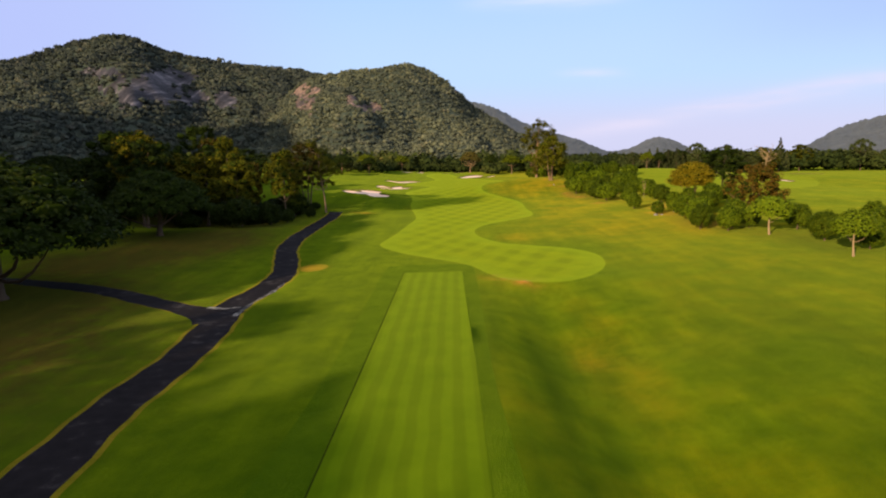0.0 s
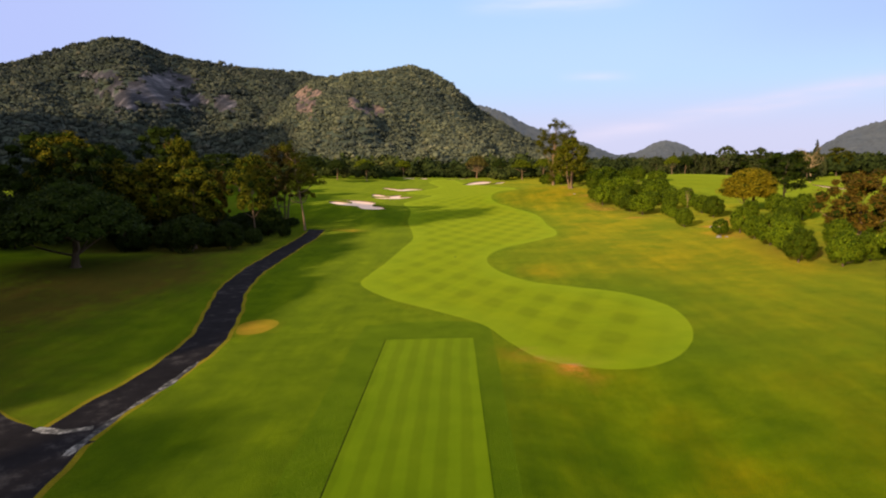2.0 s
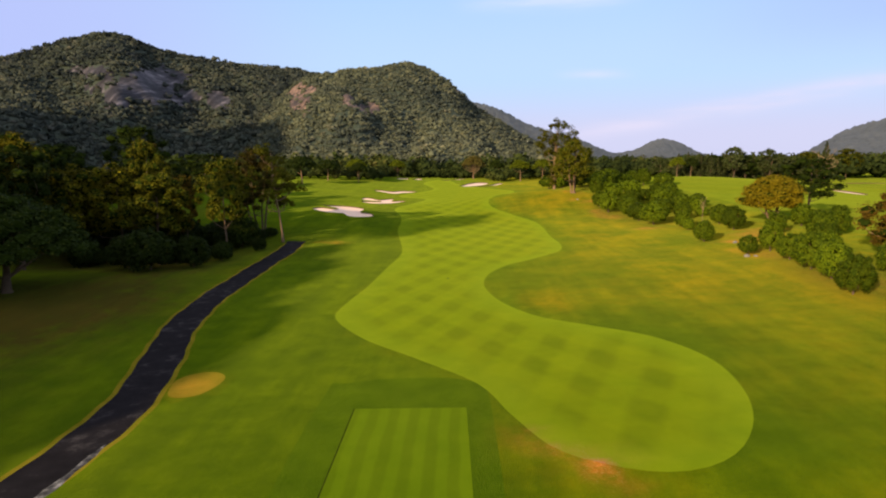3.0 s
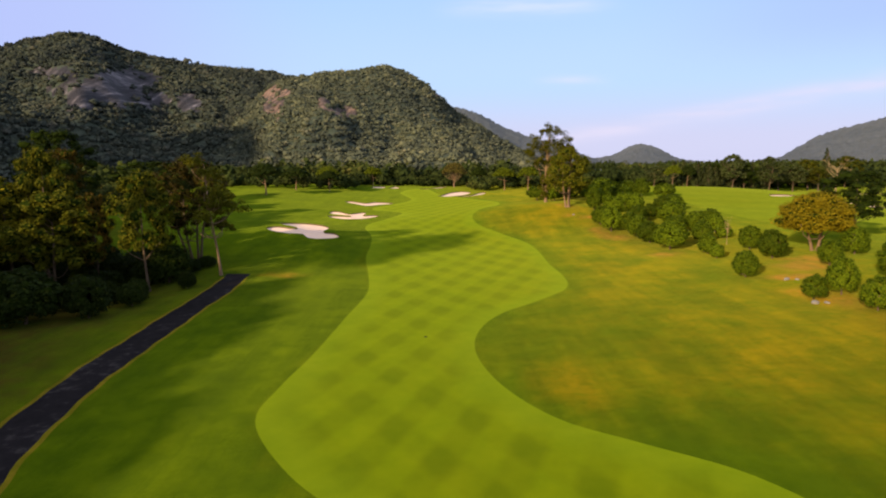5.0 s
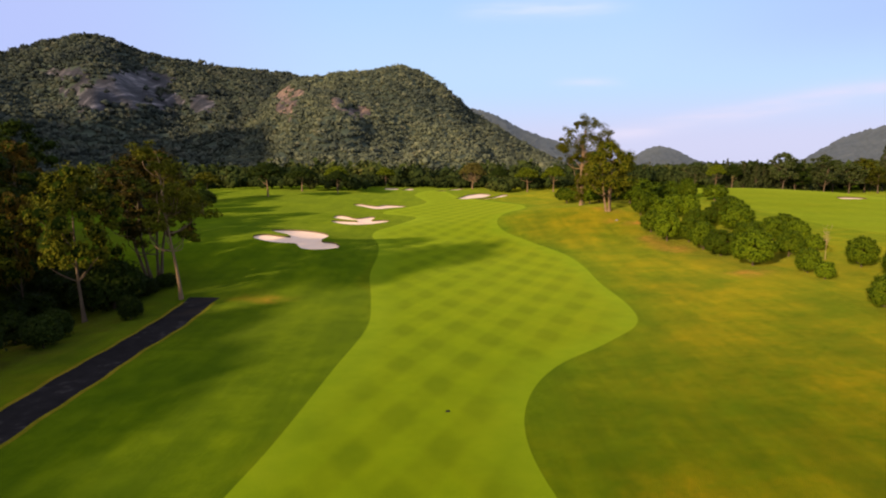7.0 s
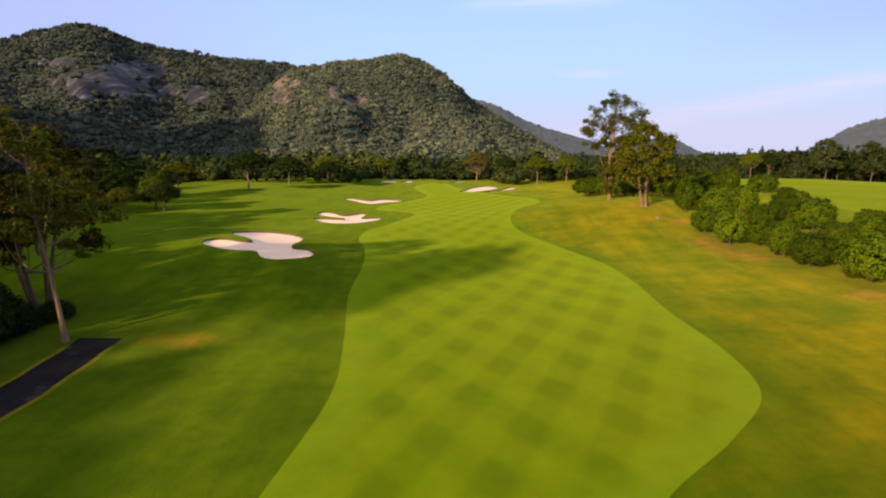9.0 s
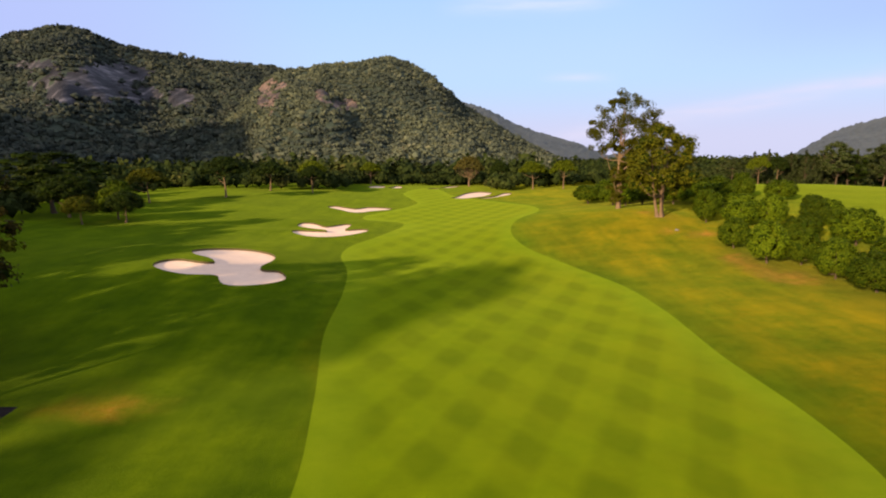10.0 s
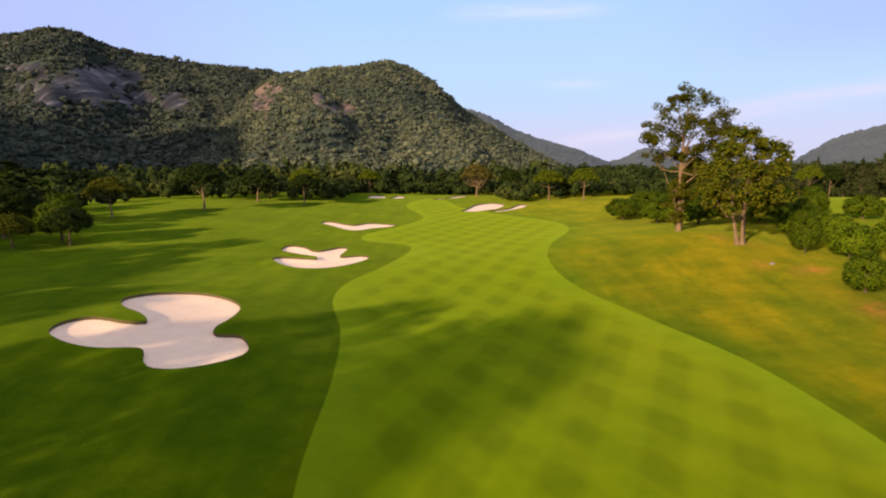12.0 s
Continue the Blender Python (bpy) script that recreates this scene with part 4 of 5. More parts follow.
# rows of round trees along the fairway's edge: x, y, height, half-width
ROW_FAR = [(33.4, 126.1, 3.8, 2.6), (33.2, 133.4, 3.1, 2.3), (33.0, 138.0, 3.6, 1.9), (33.3, 143.3, 3.4, 1.7), (30.8, 144.7, 4.0, 2.1), (30.6, 151.0, 3.2, 1.8),
           (32.4, 162.1, 4.1, 1.7), (35.8, 160.6, 3.1, 2.3), (40.0, 160.9, 3.7, 2.0), (40.4, 154.0, 2.8, 1.6), (42.8, 150.0, 3.9, 2.8), (39.7, 140.3, 2.9, 2.1),
           (48.0, 145.9, 2.7, 1.9), (51.1, 152.9, 2.1, 1.6), (49.3, 164.9, 2.9, 2.1), (51.4, 171.0, 2.7, 2.0), (36.6, 149.6, 3.3, 1.9),
           (45.4, 161.0, 3.2, 2.0), (39.4, 129.8, 3.1, 1.7), (45.3, 138.4, 2.9, 1.6), (43.7, 141.6, 3.1, 2.1), (43.6, 132.0, 2.0, 1.3), (36.2, 170.0, 2.9, 2.1), (41.0, 170.5, 2.8, 2.2),
           (42.5, 179.3, 4.0, 2.1), (52.0, 192.3, 4.8, 2.5), (36.0, 120.4, 2.8, 1.5), (35.6, 117.0, 2.0, 1.1), (42.0, 121.6, 3.4, 1.8), (41.0, 114.6, 3.7, 2.0)]
ROW_NEAR = [(33.1, 105.4, 3.1, 1.6), (33.8, 95.2, 2.5, 1.3), (36.6, 95.8, 3.6, 1.6), (35.8, 90.4, 3.0, 1.6), (34.9, 85.2, 3.9, 2.1), (43.4, 107.8, 3.2, 1.6), (49.7, 113.0, 3.4, 1.8), (48.4, 103.2, 3.9, 2.0),
            (44.1, 99.2, 4.0, 2.1), (41.3, 93.8, 3.4, 1.8), (34.3, 80.8, 3.6, 1.9), (32.8, 75.6, 3.5, 1.8), (35.0, 72.6, 3.5, 1.8), (38.0, 73.6, 3.0, 1.6), (38.4, 88.4, 3.2, 1.7), (39.4, 80.6, 3.2, 1.8),
            (42.0, 70.0, 3.4, 1.9), (40.8, 62.8, 3.6, 1.9), (41.8, 57.2, 3.0, 1.6), (50.5, 69.5, 3.2, 1.9), (46.0, 63.0, 3.2, 2.0)]
for i, (x, y, h, r) in enumerate(ROW_FAR + ROW_NEAR):
    g = 0.95 if i < 24 else 0.86
    place(BUSH[i % 4], x, y, g * h * 1.12, g * r, i * 77, sink=0.15)
for i, (x, y, h, r) in enumerate([(37.7, 68.3, 4.6, 2.4), (38.4, 54.5, 4.5, 2.0)]):
    place(SMALL[i], x, y, h, r, i * 50)
for i, (x, y, h, r) in enumerate([(34.6, 199.0, 6.7, 4.2), (30.5, 196.0, 5.0, 3.0), (35.5, 214.0, 5.6, 4.2), (29.0, 208.0, 5.2, 3.4), (41.0, 206.0, 6.0, 4.0), (47.5, 212.0, 5.4, 4.2), (38.5, 188.0, 5.0, 3.4),
                                  (32.5, 186.0, 5.2, 3.2), (28.5, 182.0, 4.2, 2.2), (44.0, 192.0, 5.6, 3.6), (51.0, 200.0, 5.0, 3.6), (44.8, 186.0, 4.8, 3.2), (55.6, 187.0, 4.4, 3.1)]):
    place(BUSH[i % 4], x, y, h * 0.76, r * 0.9, i * 53, "bushy green tree in the thicket behind tall trees")
place(BUSH[1], -50.4, 181.0, 6.0, 3.0, 20, "bright green rounded tree on a mown rise")
for i, (x, y, h, r) in enumerate([(-72.0, 113.0, 10.5, 6.0), (-80.0, 121.0, 11.0, 6.5), (-67.0, 124.0, 9.5, 5.0), (-86.0, 112.0, 11.5, 6.5), (-76.0, 132.0, 10.5, 6.0), (-62.0, 116.0, 9.0, 4.5), (-88.0, 130.0, 11.0, 6.5)]):
    place(UMBRELLA[1], x, y, h, r, i * 41, "dark flat-crowned tree in the shaded wood")
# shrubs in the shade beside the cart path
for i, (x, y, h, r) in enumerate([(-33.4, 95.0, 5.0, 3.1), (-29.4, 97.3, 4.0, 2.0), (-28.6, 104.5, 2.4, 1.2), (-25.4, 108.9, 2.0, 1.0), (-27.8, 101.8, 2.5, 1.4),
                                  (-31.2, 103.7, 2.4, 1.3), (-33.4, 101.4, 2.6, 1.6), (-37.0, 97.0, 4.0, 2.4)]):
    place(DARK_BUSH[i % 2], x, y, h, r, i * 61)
# tall trees on the shaded side
for i, (k, x, y, h, r) in enumerate([(1, -52.6, 101.0, 15.3, 5.5), (1, -45.6, 110.8, 12.8, 5.6), (0, -41.5, 111.2, 16.6, 3.2), (0, -30.5, 110.9, 13.0, 3.6),
                                     (3, -38.5, 108.0, 12.0, 4.6), (4, -59.8, 144.6, 16.0, 5.6), (2, -55.0, 138.0, 13.0, 3.4), (4, -66.0, 128.0, 13.0, 6.0)]):
    place(SPREAD[k], x, y, h, r, i * 83)
c, q = plume_clumps(rp, [(-2.2, 13.5, 1.0), (-2.7, 12.9, 0.9), (-1.0, 11.9, 1.0), (0.1, 12.1, 0.9), (-1.6, 11.2, 1.0), (0.5, 10.2, 1.1), (1.4, 9.5, 1.0), (0.0, 9.5, 1.0), (-0.8, 8.9, 1.1), (0.6, 8.6, 1.1),
                         (1.7, 7.8, 0.9), (0.3, 7.6, 1.0), (-1.2, 7.3, 1.0), (0.6, 5.8, 0.7), (-1.7, 6.4, 0.8)], 6)
ob = tree("slender_tree", 95, 13.9, 12.4, 0.15, c, q, M["leaf_olive"], M["pale_bark"], 55, 0.13, stems=((-1.1, 0.0),), core=0.0, reach=0.24, split=12)
place((tagged(ob, "slender open tree with a pale forking trunk", "tree"), 13.9, 2.6), -23.6, 114.6, 13.9, 2.6, 0)
c, q = tier_clumps(rp, 4.8, 12.9, 4.4, 84, 0.6, 0.19)
ob = tree("many_stemmed_tree", 96, 12.9, 8.2, 0.17, c, q, M["leaf_umber"], M["bark"], 100, 0.15, stems=((-2.6, 0.4), (-0.7, -0.9), (0.9, 0.7), (2.2, -0.3)), core=0.5, reach=0.2, split=12)
place((tagged(ob, "dark rust-brown tree on several leaning trunks", "tree"), 12.9, 4.8), -28.9, 120.2, 12.9, 4.8, 0)
for i, (x, y, h, r) in enumerate([(-30.8, 117.8, 2.8, 2.2), (-28.4, 116.4, 2.0, 1.7), (-33.4, 119.6, 3.2, 2.4), (-26.8, 118.4, 1.5, 1.2), (-32.4, 115.2, 2.8, 2.2), (-35.4, 117.0, 3.4, 2.6)]):
    place(DARK_BUSH[i % 2], x, y, h, r, i * 61, "dark shrub at the foot of leaning trunks")
for i, (x, y, h, r) in enumerate([(-38.1, 48.5, 12.4, 10.8), (-41.2, 83.5, 9.5, 8.0)]):
    place(RAIN[i], x, y, h, r, i * 40)
# parkland trees round the far end and on the next hole
for i, (k, x, y, h, r) in enumerate([(0, 47.9, 117.6, 7.4, 3.8), (1, 45.8, 87.4, 6.8, 3.8),
                                     (3, -52.6, 175.0, 4.2, 2.5), (2, -47.6, 177.8, 5.0, 2.9), (2, -59.0, 183.0, 7.0, 4.6)]):
    place(LOW[k], x, y, h, r, i * 71)
for i, (x, y, h, r) in enumerate([(26.6, 264.8, 8.6, 4.6), (-48.1, 221.6, 9.4, 5.3), (34.1, 257.5, 8.6, 4.2), (-44.4, 244.3, 7.8, 5.0), (-36.0, 256.0, 8.0, 4.4), (-32.8, 240.0, 7.1, 3.6), (-24.0, 292.0, 8.0, 4.0), (18.5, 282.0, 8.5, 3.6), (74.6, 230.4, 7.0, 2.8), (79.4, 231.0, 7.0, 2.8)]):
    place(UMBRELLA[i % 2], x, y, h, r, i * 64)
c, q = umbrella_clumps(rp, 5.6, 10.5, 3.4, 80, 0.13)
ob = tree("fan_tree", 98, 10.5, 3.4, 0.34, c, q, M["leaf_tan"], M["pale_bark"], 100, 0.17, core=0.5, reach=0.4, split=14)
place((tagged(ob, "wide orange-tinged tree with fanned pale limbs", "tree"), 10.5, 5.6), 9.1, 290.0, 10.8, 5.8, 15)
place(UMBRELLA[2], -58.6, 208.0, 7.2, 4.2, 15)
place(SPREAD[4], 56.0, 122.5, 9.0, 4.6, 20)
place(SPREAD[4], -66.0, 190.0, 10.0, 8.0, 50)
# trees at the edge of the belt beyond the next hole
for i, (kind, x, y, h, r) in enumerate([(5, 94.0, 232.0, 10.8, 4.2), (5, 106.0, 233.0, 11.0, 4.4), (4, 100.0, 237.0, 9.0, 4.6), (5, 113.0, 240.0, 9.5, 4.6), (5, 84.5, 235.0, 7.6, 3.4), (4, 89.5, 237.0, 8.2, 3.6), (5, 118.0, 240.0, 8.6, 4.0), (5, 71.0, 236.0, 6.4, 3.4), (3, 126.0, 240.0, 7.0, 4.0), (3, 126.0, 246.0, 10.0, 5.0),
                                        (0, 150.0, 262.0, 11.0, 5.0), (5, 176.0, 262.0, 13.0, 5.0)]):
    place(SPREAD[kind], x, y, h, r, i * 47)
for i, (x, y, h) in enumerate([(136.0, 252.0, 14.0), (83.0, 232.0, 8.0), (86.0, 231.0, 8.6), (89.0, 233.0, 7.8), (91.5, 236.0, 8.8), (140.0, 254.0, 9.0), (131.0, 250.0, 8.5), (96.0, 240.0, 9.6), (98.5, 238.5, 10.4), (101.5, 241.0, 9.8), (104.0, 239.5, 10.8), (81.0, 238.0, 9.0), (78.5, 240.0, 8.4), (109.5, 242.0, 9.4)]):
    place(PINE[i % 2], x, y, h, 1.9 if h < 12 else 2.6, i * 47)
# the bare pale tree
rd = np.random.default_rng(5)
wood = [tube([(0.1 * math.sin(k), 0.08 * math.cos(k * 2), -0.3 + k * 1.1) for k in range(9)], np.linspace(0.26, 0.09, 9), 8, 0.2, rd)]
for k in range(16):
    z0 = 3.4 + 5.0 * rd.random()
    a, ln = k * 2.4, 1.4 + 2.4 * rd.random()
    tip = np.array([math.cos(a) * ln, math.sin(a) * ln, z0 + ln * (0.5 + 0.6 * rd.random())])
    wood.append(limb(rd, (0, 0, z0), tip, 0.09, 0.025))
    for _ in range(3):
        wood.append(limb(rd, tip - np.array([math.cos(a), math.sin(a), 0.6]) * 0.4 * rd.random(), tip + rd.normal(size=3) * 0.7 + np.array([0, 0, 0.6]), 0.04, 0.012, 0.12, 4))
v, f = joined(wood)
bare_tree = new("bare_tree")
part("trunk", raw_mesh("trunk", v, f, [M["bleached_bark"]], None, True), bare_tree)
place((tagged(bare_tree, "leafless tree with bleached pale limbs", "tree"), 10.5, 3.5), 100.8, 193.5, 9.0, 3.0, 0)
place((bare_tree, 10.5, 3.5), 41.3, 126.3, 3.6, 0.45, 70, "small leafless sapling among round trees")
# unseen tall trees beyond the shaded side, added to shade path and fairway's edge
for i, (x, y, h, r) in enumerate([(-52.0, 22.0, 18.0, 8.0), (-44.0, 2.0, 16.0, 7.0), (-64.0, 58.0, 18.0, 7.0), (-78.0, 80.0, 20.0, 7.0), (-94.0, 104.0, 24.0, 8.0), (-110.0, 122.0, 25.0, 9.0),
                                  (-128.0, 142.0, 25.0, 9.0), (-36.0, -22.0, 16.0, 8.0), (-24.0, -40.0, 16.0, 8.0)]):
    place(SPREAD[(0, 3, 4)[i % 3]], x, y, h, r, i * 59)
# Unseen tree added so that a band of shade crosses the fairway.
c, q = tier_clumps(rg, 7.0, 31.0, 22.5, 40, 0.5, 0.27)
ob = tree("emergent_tree", 97, 31.0, 27.0, 0.5, c, q, M["leaf_dark"], M["pale_bark"], 60, 0.42, core=0.8)
place((tagged(ob, "unseen very tall tree added to shade the fairway", "tree"), 31.0, 7.0), -64.5, 55.5, 37.0, 6.4, 0)
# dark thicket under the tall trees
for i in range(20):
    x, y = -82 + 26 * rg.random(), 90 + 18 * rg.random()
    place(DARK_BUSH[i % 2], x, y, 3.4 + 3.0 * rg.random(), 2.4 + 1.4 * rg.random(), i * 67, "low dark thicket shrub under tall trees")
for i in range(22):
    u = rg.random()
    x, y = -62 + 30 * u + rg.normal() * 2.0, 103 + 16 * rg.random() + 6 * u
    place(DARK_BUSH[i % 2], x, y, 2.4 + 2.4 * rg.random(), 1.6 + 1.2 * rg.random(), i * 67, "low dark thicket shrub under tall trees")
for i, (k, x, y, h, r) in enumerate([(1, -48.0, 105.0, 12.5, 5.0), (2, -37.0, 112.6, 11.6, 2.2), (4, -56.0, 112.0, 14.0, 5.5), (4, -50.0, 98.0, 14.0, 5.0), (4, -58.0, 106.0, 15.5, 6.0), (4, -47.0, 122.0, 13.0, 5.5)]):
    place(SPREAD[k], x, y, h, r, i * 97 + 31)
settle()


# ---- forest: belts and hills of many crowns ----
def crowns(rng, name, p, r, mat, tall=0.8, sprays=16, leaf=0.42, heart=0.9, jag=0.35, loose=0.4, fine=1):
    """One mesh of tree crowns at the places p: a knobbly heart, with sprays of leaves standing out of it."""
    v0, f0 = ico(fine)
    knobs = [np.array([0.5 + 0.9 * noise.noise(Vector(w) * 1.6 + Vector((k * 7.3, 0, 0))) + 0.5 * noise.noise(Vector(w) * 3.5 + Vector((0, k * 5.1, 0))) for w in v0]) for k in range(16)]
    kinds = np.array([v0 * (heart - jag + jag * np.clip(g, 0, 1.1)[:, None]) for g in knobs])
    base = kinds[rng.integers(16, size=len(p))] * np.array([1, 1, tall])
    v = (base * r[:, None, None] + p[:, None, :]).reshape(-1, 3)
    f = (f0[None] + (np.arange(len(p)) * len(v0))[:, None, None]).reshape(-1, 3)
    k = len(p) * sprays
    c, s = np.repeat(p, sprays, 0), np.repeat(r, sprays)[:, None]
    d = rng.normal(size=(k, 3))
    d[:, 2] = np.abs(d[:, 2]) * 0.9 - 0.25
    d /= np.linalg.norm(d, axis=1)[:, None]
    q = c + d * s * np.array([1, 1, tall]) * (0.55 + 0.5 * rng.random((k, 1)))
    nrm = d + rng.normal(size=(k, 3)) * loose
    nrm /= np.linalg.norm(nrm, axis=1)[:, None]
    a = np.cross(nrm, rng.normal(size=(k, 3)))
    a /= np.linalg.norm(a, axis=1)[:, None]
    e = np.cross(nrm, a)
    w = s * leaf * (0.6 + 0.8 * rng.random((k, 1)))
    a, e = a * w, e * w * 0.7
    lv = np.stack([q - a - nrm * w * 0.3, q + e, q + a - nrm * w * 0.3, q - e], 1).reshape(-1, 3)
    return raw_mesh(name, np.vstack([v, lv]), [f, np.arange(4 * k).reshape(-1, 4) + len(v)], [mat], None, True)


rf = np.random.default_rng(11)
belt = []
for _ in range(620):
    x = rf.uniform(-150, 175)
    y = 306 + rf.uniform(0, 70) - 0.0006 * (x - 10) ** 2
    belt.append((x, y, 1.6 + 4.6 * rf.random() ** 1.6 if x < 40 else rf.uniform(1.4, 2.8)))
for _ in range(420):
    u = rf.random()
    belt.append((46 + 230 * u + rf.normal() * 3, 252 + 16 * u + rf.uniform(0, 24), rf.uniform(1.6, 3.0) if u < 0.22 else rf.uniform(2.4, 4.8)))
for _ in range(420):
    y = rf.uniform(390, 900)
    belt.append((y * rf.uniform(0.1, 0.75), y, rf.uniform(3.0, 5.5)))
# Unseen wood added for its shade; the heights set how far that reaches.
shade_wood = []
for i in range(1600):
    y = rf.uniform(-110, 92) if i < 1000 else rf.uniform(30, 92)
    shade_wood.append((-53 - 0.85 * max(y - 52, 0) - rf.uniform(0, 26) + 0.22 * max(-y, 0), y, rf.uniform(3.0, 5.5), (18.5 if y > 52 else 17 if y > 10 else 13 if y > -24 else 20) * rf.uniform(0.02, 1.0) ** 0.6))
for _ in range(1300):
    y = rf.uniform(84, 150)
    shade_wood.append((-84 - 0.72 * (y - 92) - rf.uniform(0, 20), y, rf.uniform(3.0, 5.0), 26 * rf.uniform(0.02, 1.0) ** 0.4))
shade_wood = np.array(shade_wood)
wood = new("unseen_shade_woodland", crowns(rf, "unseen_shade_woodland", np.column_stack([shade_wood[:, 0], shade_wood[:, 1], land(shade_wood[:, 0], shade_wood[:, 1]) + shade_wood[:, 3]]), shade_wood[:, 2], M["canopy_near"], 1.0, 8, 0.6))
tagged(wood, "unseen tall dense wood added to shade the hole's side", "woodland", kind="stuff")
for x0, x1, y0, y1, k in ((14, 62, 262, 304, 110), (-78, -26, 246, 306, 130), (-20, 14, 298, 312, 40), (-110, -66, 150, 250, 120)):
    for _ in range(k):
        belt.append((rf.uniform(x0, x1), rf.uniform(y0, y1), rf.uniform(1.3, 2.8)))
belt = np.array(belt)
bz = land(belt[:, 0], belt[:, 1])
bp = np.column_stack([belt[:, 0], belt[:, 1], bz + belt[:, 2] * 0.9])
wood = new("woodland_edge", crowns(rf, "woodland_edge", bp, belt[:, 2], M["canopy_near"], 1.15, 75, 0.2, 0.8, 0.4, 0.75))
tagged(wood, "dense dark green woodland along the foot of the hills", "woodland", kind="stuff")


def hill(name, ridge, foot, crest, back, seed, mats, spacing, size, rocks=(), label="", lumps=18.0, pw=1.25):
    """A hill round the valley's head. ridge: bearing and rise of its skyline in degrees, seen from the valley's foot; foot, crest, back: how far off its slopes begin, top and end."""
    rng = np.random.default_rng(seed)
    ridge = smooth_line(ridge, 0.6)
    b0, b1 = ridge[0, 0], ridge[-1, 0]
    nb, ns = int((b1 - b0) / (0.35 if spacing else 0.16)), 60
    az = np.linspace(b0, b1, nb)
    el = np.interp(az, ridge[:, 0], ridge[:, 1])
    s = np.linspace(0, 1.6, ns)
    A, S = np.meshgrid(np.radians(az), s, indexing="ij")
    E = np.repeat(el[:, None], ns, 1)
    wave = np.array([[noise.noise(Vector((a * 9, q * 2.2, seed))) for q in s] for a in A[:, 0]])
    fine = np.array([[noise.noise(Vector((a * 40, q * 9, seed + 5))) for q in s] for a in A[:, 0]])
    gully = np.array([[abs(noise.noise(Vector((a * 13 + 0.6 * q, q * 1.1, seed + 9)))) - 0.22 for q in s] for a in A[:, 0]])
    R = np.where(S <= 1, foot + (crest - foot) * S, crest + (back - crest) * (S - 1) / 0.6)
    top = crest * np.tan(np.radians(E)) + 12.0
    rise = np.where(S <= 1, np.clip(S, 0, 1) ** pw, np.clip(1 - (S - 1) / 0.6, 0, 1) ** 1.2)
    Z = 2.0 + (top - 2.0) * rise + (wave * lumps + gully * lumps * 0.8 + fine * lumps * 0.22) * np.clip(top / 110, 0, 1) * np.sin(np.clip(S, 0, 1) * math.pi) + (0.0 if spacing else 0.003 * crest) * np.random.default_rng(seed + 1).random(S.shape) * np.clip(S * 4, 0, 1) - 6.0 * (S == 0) - 40.0 * (S > 1.55)
    X, Y = 1.1 + R * np.sin(A), -1.6 + R * np.cos(A)
    v = np.stack([X, Y, Z], 2).reshape(-1, 3)
    i, j = np.meshgrid(np.arange(nb - 1), np.arange(ns - 1), indexing="ij")
    q = np.stack([i * ns + j, (i + 1) * ns + j, (i + 1) * ns + j + 1, i * ns + j + 1], 2).reshape(-1, 4)
    rise_deg = np.degrees(np.arctan2(Z - 12.0, R))

    def bare(a, e):
        w = np.full(np.shape(a), -1.0)
        for ca, ce, sa, se in rocks:
            w = np.maximum(w, 1.3 - ((a - ca) / sa) ** 2 - ((e - ce) / se) ** 2)
        return w
    qa, qe = np.degrees(A).reshape(-1)[q].mean(1), rise_deg.reshape(-1)[q].mean(1)
    jag = fine.reshape(-1)[q].mean(1)
    qi = ((bare(qa, qe) + jag * 1.3 + rng.normal(size=len(qa)) * 0.16 > 0.2) & (S.reshape(-1)[q].mean(1) < 1)).astype(int)
    ob = new(name, raw_mesh(name, v, [q], mats, qi, True))
    tagged(ob, label, "hill", kind="structure")
    if not spacing:
        return
    cells = v[q]
    area = 0.5 * np.linalg.norm(np.cross(cells[:, 2] - cells[:, 0], cells[:, 3] - cells[:, 1]), axis=1)
    face = (S.reshape(-1)[q].mean(1) < 1.06) & (qa > -45)
    chance = area / spacing ** 2 * face * np.where(qi == 1, 0.07, 1.0)
    count = np.floor(chance + rng.random(len(chance))).astype(int)
    at = np.repeat(cells, count, 0)
    u, w = rng.random((len(at), 1)), rng.random((len(at), 1))
    p = (at[:, 0] * (1 - u) + at[:, 1] * u) * (1 - w) + (at[:, 3] * (1 - u) + at[:, 2] * u) * w
    r = size * (0.5 + 0.5 * rng.random(len(p)) + 0.8 * rng.random(len(p)) ** 5)
    p[:, 2] += r * (0.1 + 0.5 * rng.random(len(p)) ** 3)
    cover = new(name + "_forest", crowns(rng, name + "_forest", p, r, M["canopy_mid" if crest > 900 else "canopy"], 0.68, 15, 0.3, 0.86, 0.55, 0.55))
    tagged(cover, "dense mixed forest on the slope of the hill", "forest", kind="stuff")


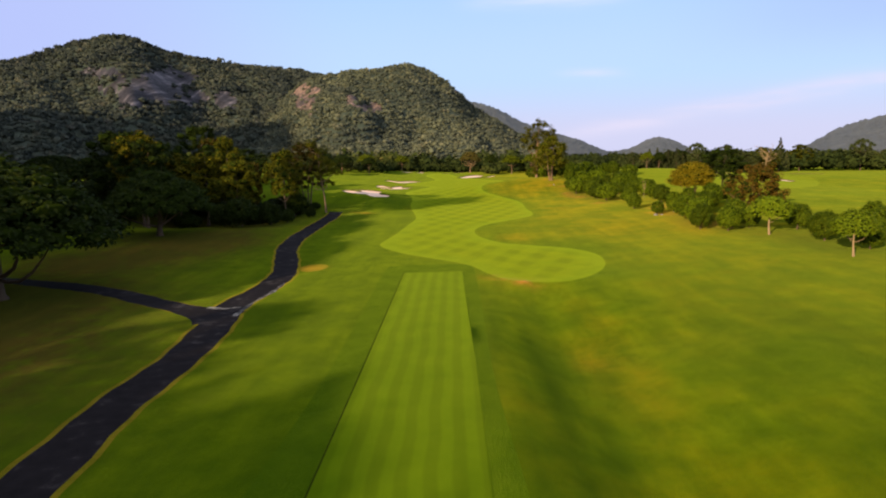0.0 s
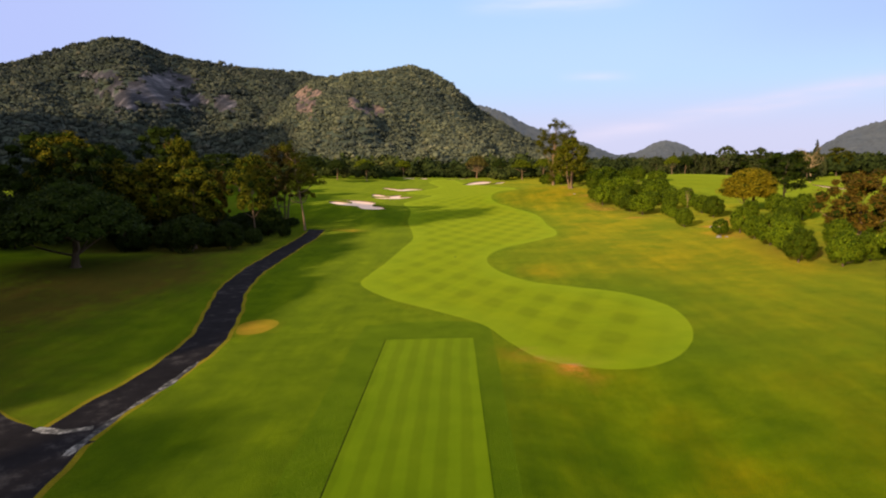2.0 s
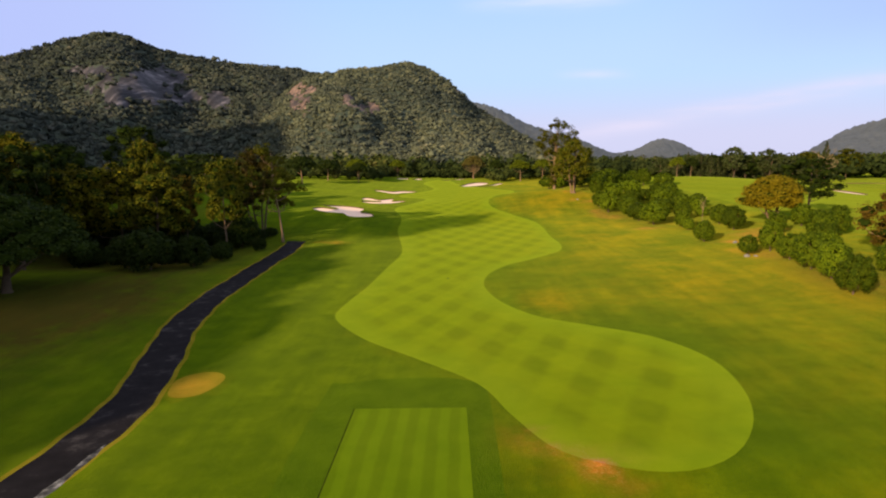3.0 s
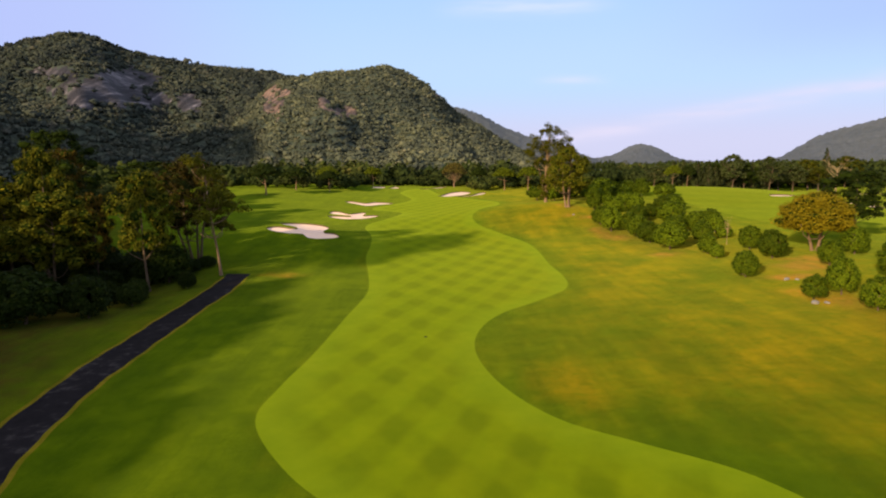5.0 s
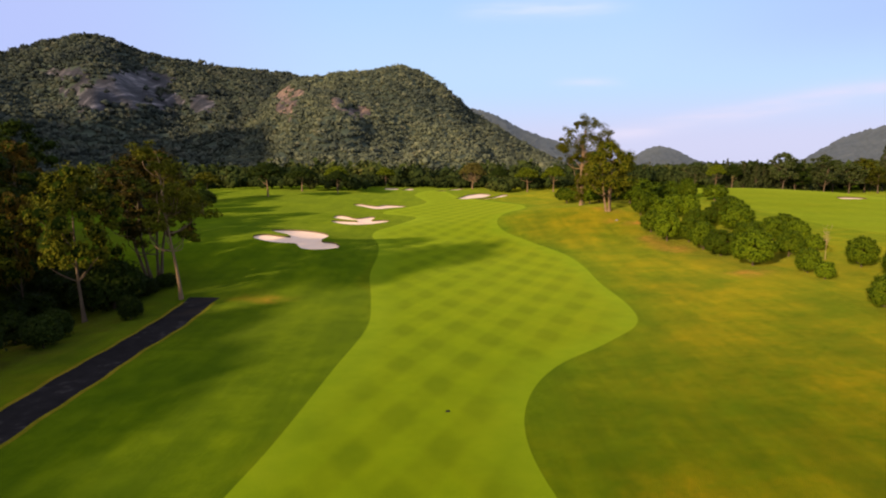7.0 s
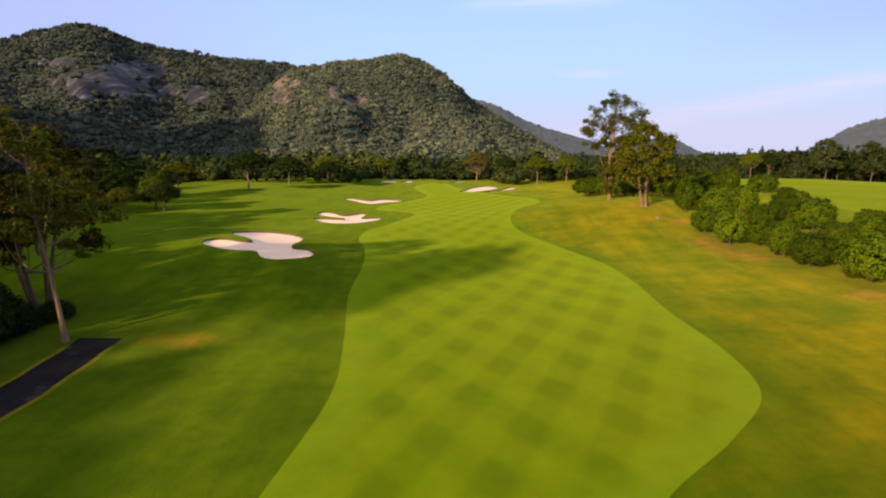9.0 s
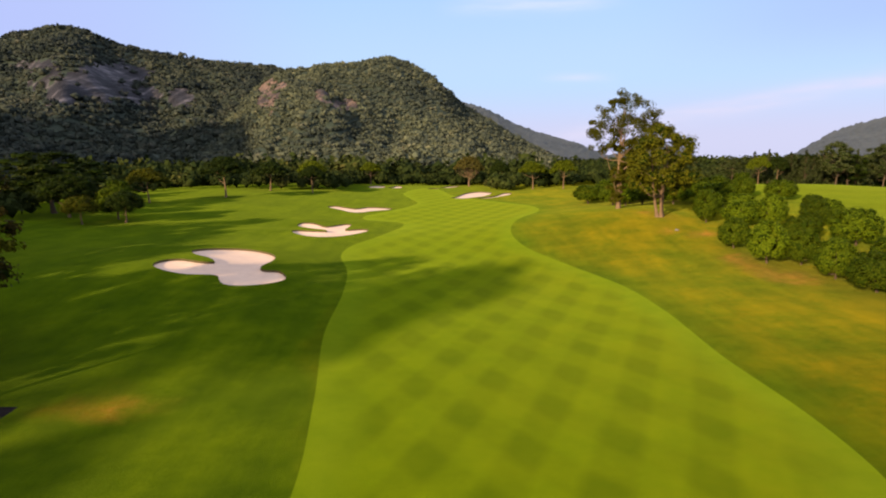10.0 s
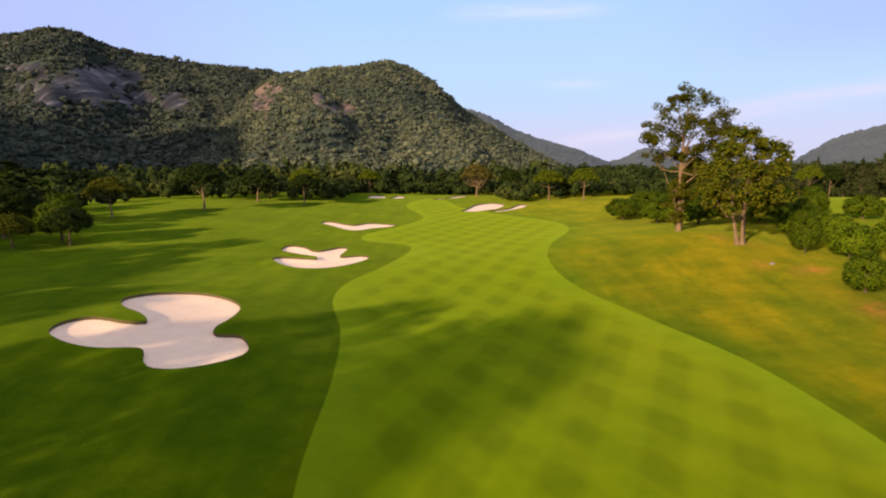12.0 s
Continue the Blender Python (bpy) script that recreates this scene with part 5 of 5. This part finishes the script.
# unseen hill added behind the wood, laying long shade on the long hill's foot
def knoll(x, y, h, s):
    g = np.linspace(-1, 1, 49)
    gx, gy = np.meshgrid(g * 3 * s, g * 3 * s, indexing="ij")
    d = np.hypot(gx, gy) / s
    z = h * np.exp(-0.5 * d ** 2) + np.array([[12 * noise.noise(Vector((a / 60, c / 60, 3))) for c in g * 3 * s] for a in g * 3 * s]) * np.exp(-0.3 * d ** 2) - 4.0
    i, j = np.meshgrid(np.arange(48), np.arange(48), indexing="ij")
    q = np.stack([i * 49 + j, (i + 1) * 49 + j, (i + 1) * 49 + j + 1, i * 49 + j + 1], 2).reshape(-1, 4)
    ob = new("unseen_shade_hill", raw_mesh("unseen_shade_hill", np.stack([gx + x, gy + y, z], 2).reshape(-1, 3), [q], [M["undergrowth"]], None, True))
    tagged(ob, "unseen forested hill added to shade the valley's side", "hill", kind="structure")


knoll(-790, -187, 360, 200)
hill("near_hill", [(-18.0, 3.0), (-15.0, 5.8), (-13.0, 7.2), (-11.0, 7.55), (-9.4, 7.9), (-6.9, 8.05), (-4.3, 8.5), (-2.2, 7.85), (-0.1, 6.5), (1.4, 4.95), (2.5, 4.1), (4.1, 3.25), (5.1, 2.6), (6.4, 1.8), (8.3, 0.85), (10.3, -0.2), (12.5, -1.0)],
     385, 780, 1050, 3, [M["undergrowth"], M["pink_rock"]], 4.1, 3.0, [(-13.6, 5.4, 0.8, 1.2), (-12.8, 6.0, 0.6, 0.4), (-9.4, 5.3, 0.55, 0.5), (-7.4, 4.5, 0.7, 0.4), (-8.6, 4.6, 0.9, 0.25), (0.3, 6.3, 0.35, 0.5), (-4.6, 6.9, 0.4, 0.2)], "steep forested hill with a bare rock face", 26.0)
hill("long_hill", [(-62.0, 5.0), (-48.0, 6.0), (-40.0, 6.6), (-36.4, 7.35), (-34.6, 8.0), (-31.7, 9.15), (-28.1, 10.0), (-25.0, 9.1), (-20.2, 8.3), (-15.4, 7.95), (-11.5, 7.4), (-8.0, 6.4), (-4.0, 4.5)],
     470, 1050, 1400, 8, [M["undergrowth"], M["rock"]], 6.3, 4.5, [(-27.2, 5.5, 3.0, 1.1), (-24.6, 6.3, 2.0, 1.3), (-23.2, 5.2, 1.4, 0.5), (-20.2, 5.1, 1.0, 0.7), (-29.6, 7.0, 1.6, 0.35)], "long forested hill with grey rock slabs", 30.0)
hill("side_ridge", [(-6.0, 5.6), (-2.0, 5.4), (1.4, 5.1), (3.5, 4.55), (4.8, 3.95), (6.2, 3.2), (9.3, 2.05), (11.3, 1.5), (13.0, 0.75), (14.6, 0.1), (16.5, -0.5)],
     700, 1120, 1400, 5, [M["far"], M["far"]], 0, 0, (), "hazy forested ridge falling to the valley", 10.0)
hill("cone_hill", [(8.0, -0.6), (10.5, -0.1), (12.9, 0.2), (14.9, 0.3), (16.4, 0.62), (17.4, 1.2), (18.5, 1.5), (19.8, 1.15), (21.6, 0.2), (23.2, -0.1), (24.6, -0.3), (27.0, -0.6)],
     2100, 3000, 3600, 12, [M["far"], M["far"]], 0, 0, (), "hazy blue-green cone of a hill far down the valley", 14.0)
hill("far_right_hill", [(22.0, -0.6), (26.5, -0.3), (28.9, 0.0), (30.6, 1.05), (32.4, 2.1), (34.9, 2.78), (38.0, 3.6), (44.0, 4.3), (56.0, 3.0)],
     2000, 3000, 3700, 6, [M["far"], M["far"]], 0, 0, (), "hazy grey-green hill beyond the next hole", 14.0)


# ---- small things on the ground ----
def boulder(x, y, s, seed, mat, label):
    """A low weathered stone, half sunk."""
    rng = np.random.default_rng(seed)
    v0, f0 = ico(3)
    bumps = np.array([noise.noise(Vector(v) * 1.7 + Vector((seed, 0, 0))) for v in v0])
    v = v0 * (1 + 0.35 * bumps[:, None]) * np.array([s, s * 0.7, s * 0.5])
    ob = new("boulder", raw_mesh("boulder", v, [f0], [mat], None, True))
    ob.matrix_basis = Matrix.Translation((x, y, height(x, y) + 0.12 * s)) @ Matrix.Rotation(seed, 4, "Z")
    tagged(ob, label, "stone", "stones in the rough")


boulder(33.2, 94.0, 0.4, 1, M["stone"], "pale weathered stone in the rough")
boulder(34.0, 93.7, 0.25, 2, M["stone"], "small pale stone beside a round tree")
boulder(27.7, 159.0, 0.26, 3, M["stone"], "small pale stone on dry rough grass")
boulder(35.9, 102.8, 0.34, 4, M["stone"], "pale stone on bare reddish soil")
boulder(36.7, 102.4, 0.22, 5, M["stone"], "small pale stone on bare reddish soil")


def sprinkler(x, y):
    """A pop-up sprinkler flush in the turf: a flanged cup with a domed cap."""
    root = new("sprinkler")
    root.matrix_basis = Matrix.Translation((x, y, height(x, y)))
    for name, rings in (("housing", ((0.0, 0.02), (0.1, 0.022), (0.125, 0.008), (0.13, -0.12))), ("cap", ((0.0, 0.05), (0.05, 0.045), (0.085, 0.03), (0.09, 0.012)))):
        b = bmesh.new()
        loops = [[b.verts.new((r * math.cos(a), r * math.sin(a), z)) for a in np.linspace(0, 2 * math.pi, 16, endpoint=False)] for r, z in rings[1:]]
        top = b.verts.new((0, 0, rings[0][1]))
        for k in range(16):
            b.faces.new((top, loops[0][k], loops[0][(k + 1) % 16]))
            for lo, hi in zip(loops, loops[1:]):
                b.faces.new((lo[k], hi[k], hi[(k + 1) % 16], lo[(k + 1) % 16]))
        me = bpy.data.meshes.new(name)
        b.to_mesh(me)
        b.free()
        me.materials.append(M["asphalt"])
        part(name, me, root)
    tagged(root, "black plastic sprinkler head flush in the fairway turf", "sprinkler")


sprinkler(0.52, 91.3)
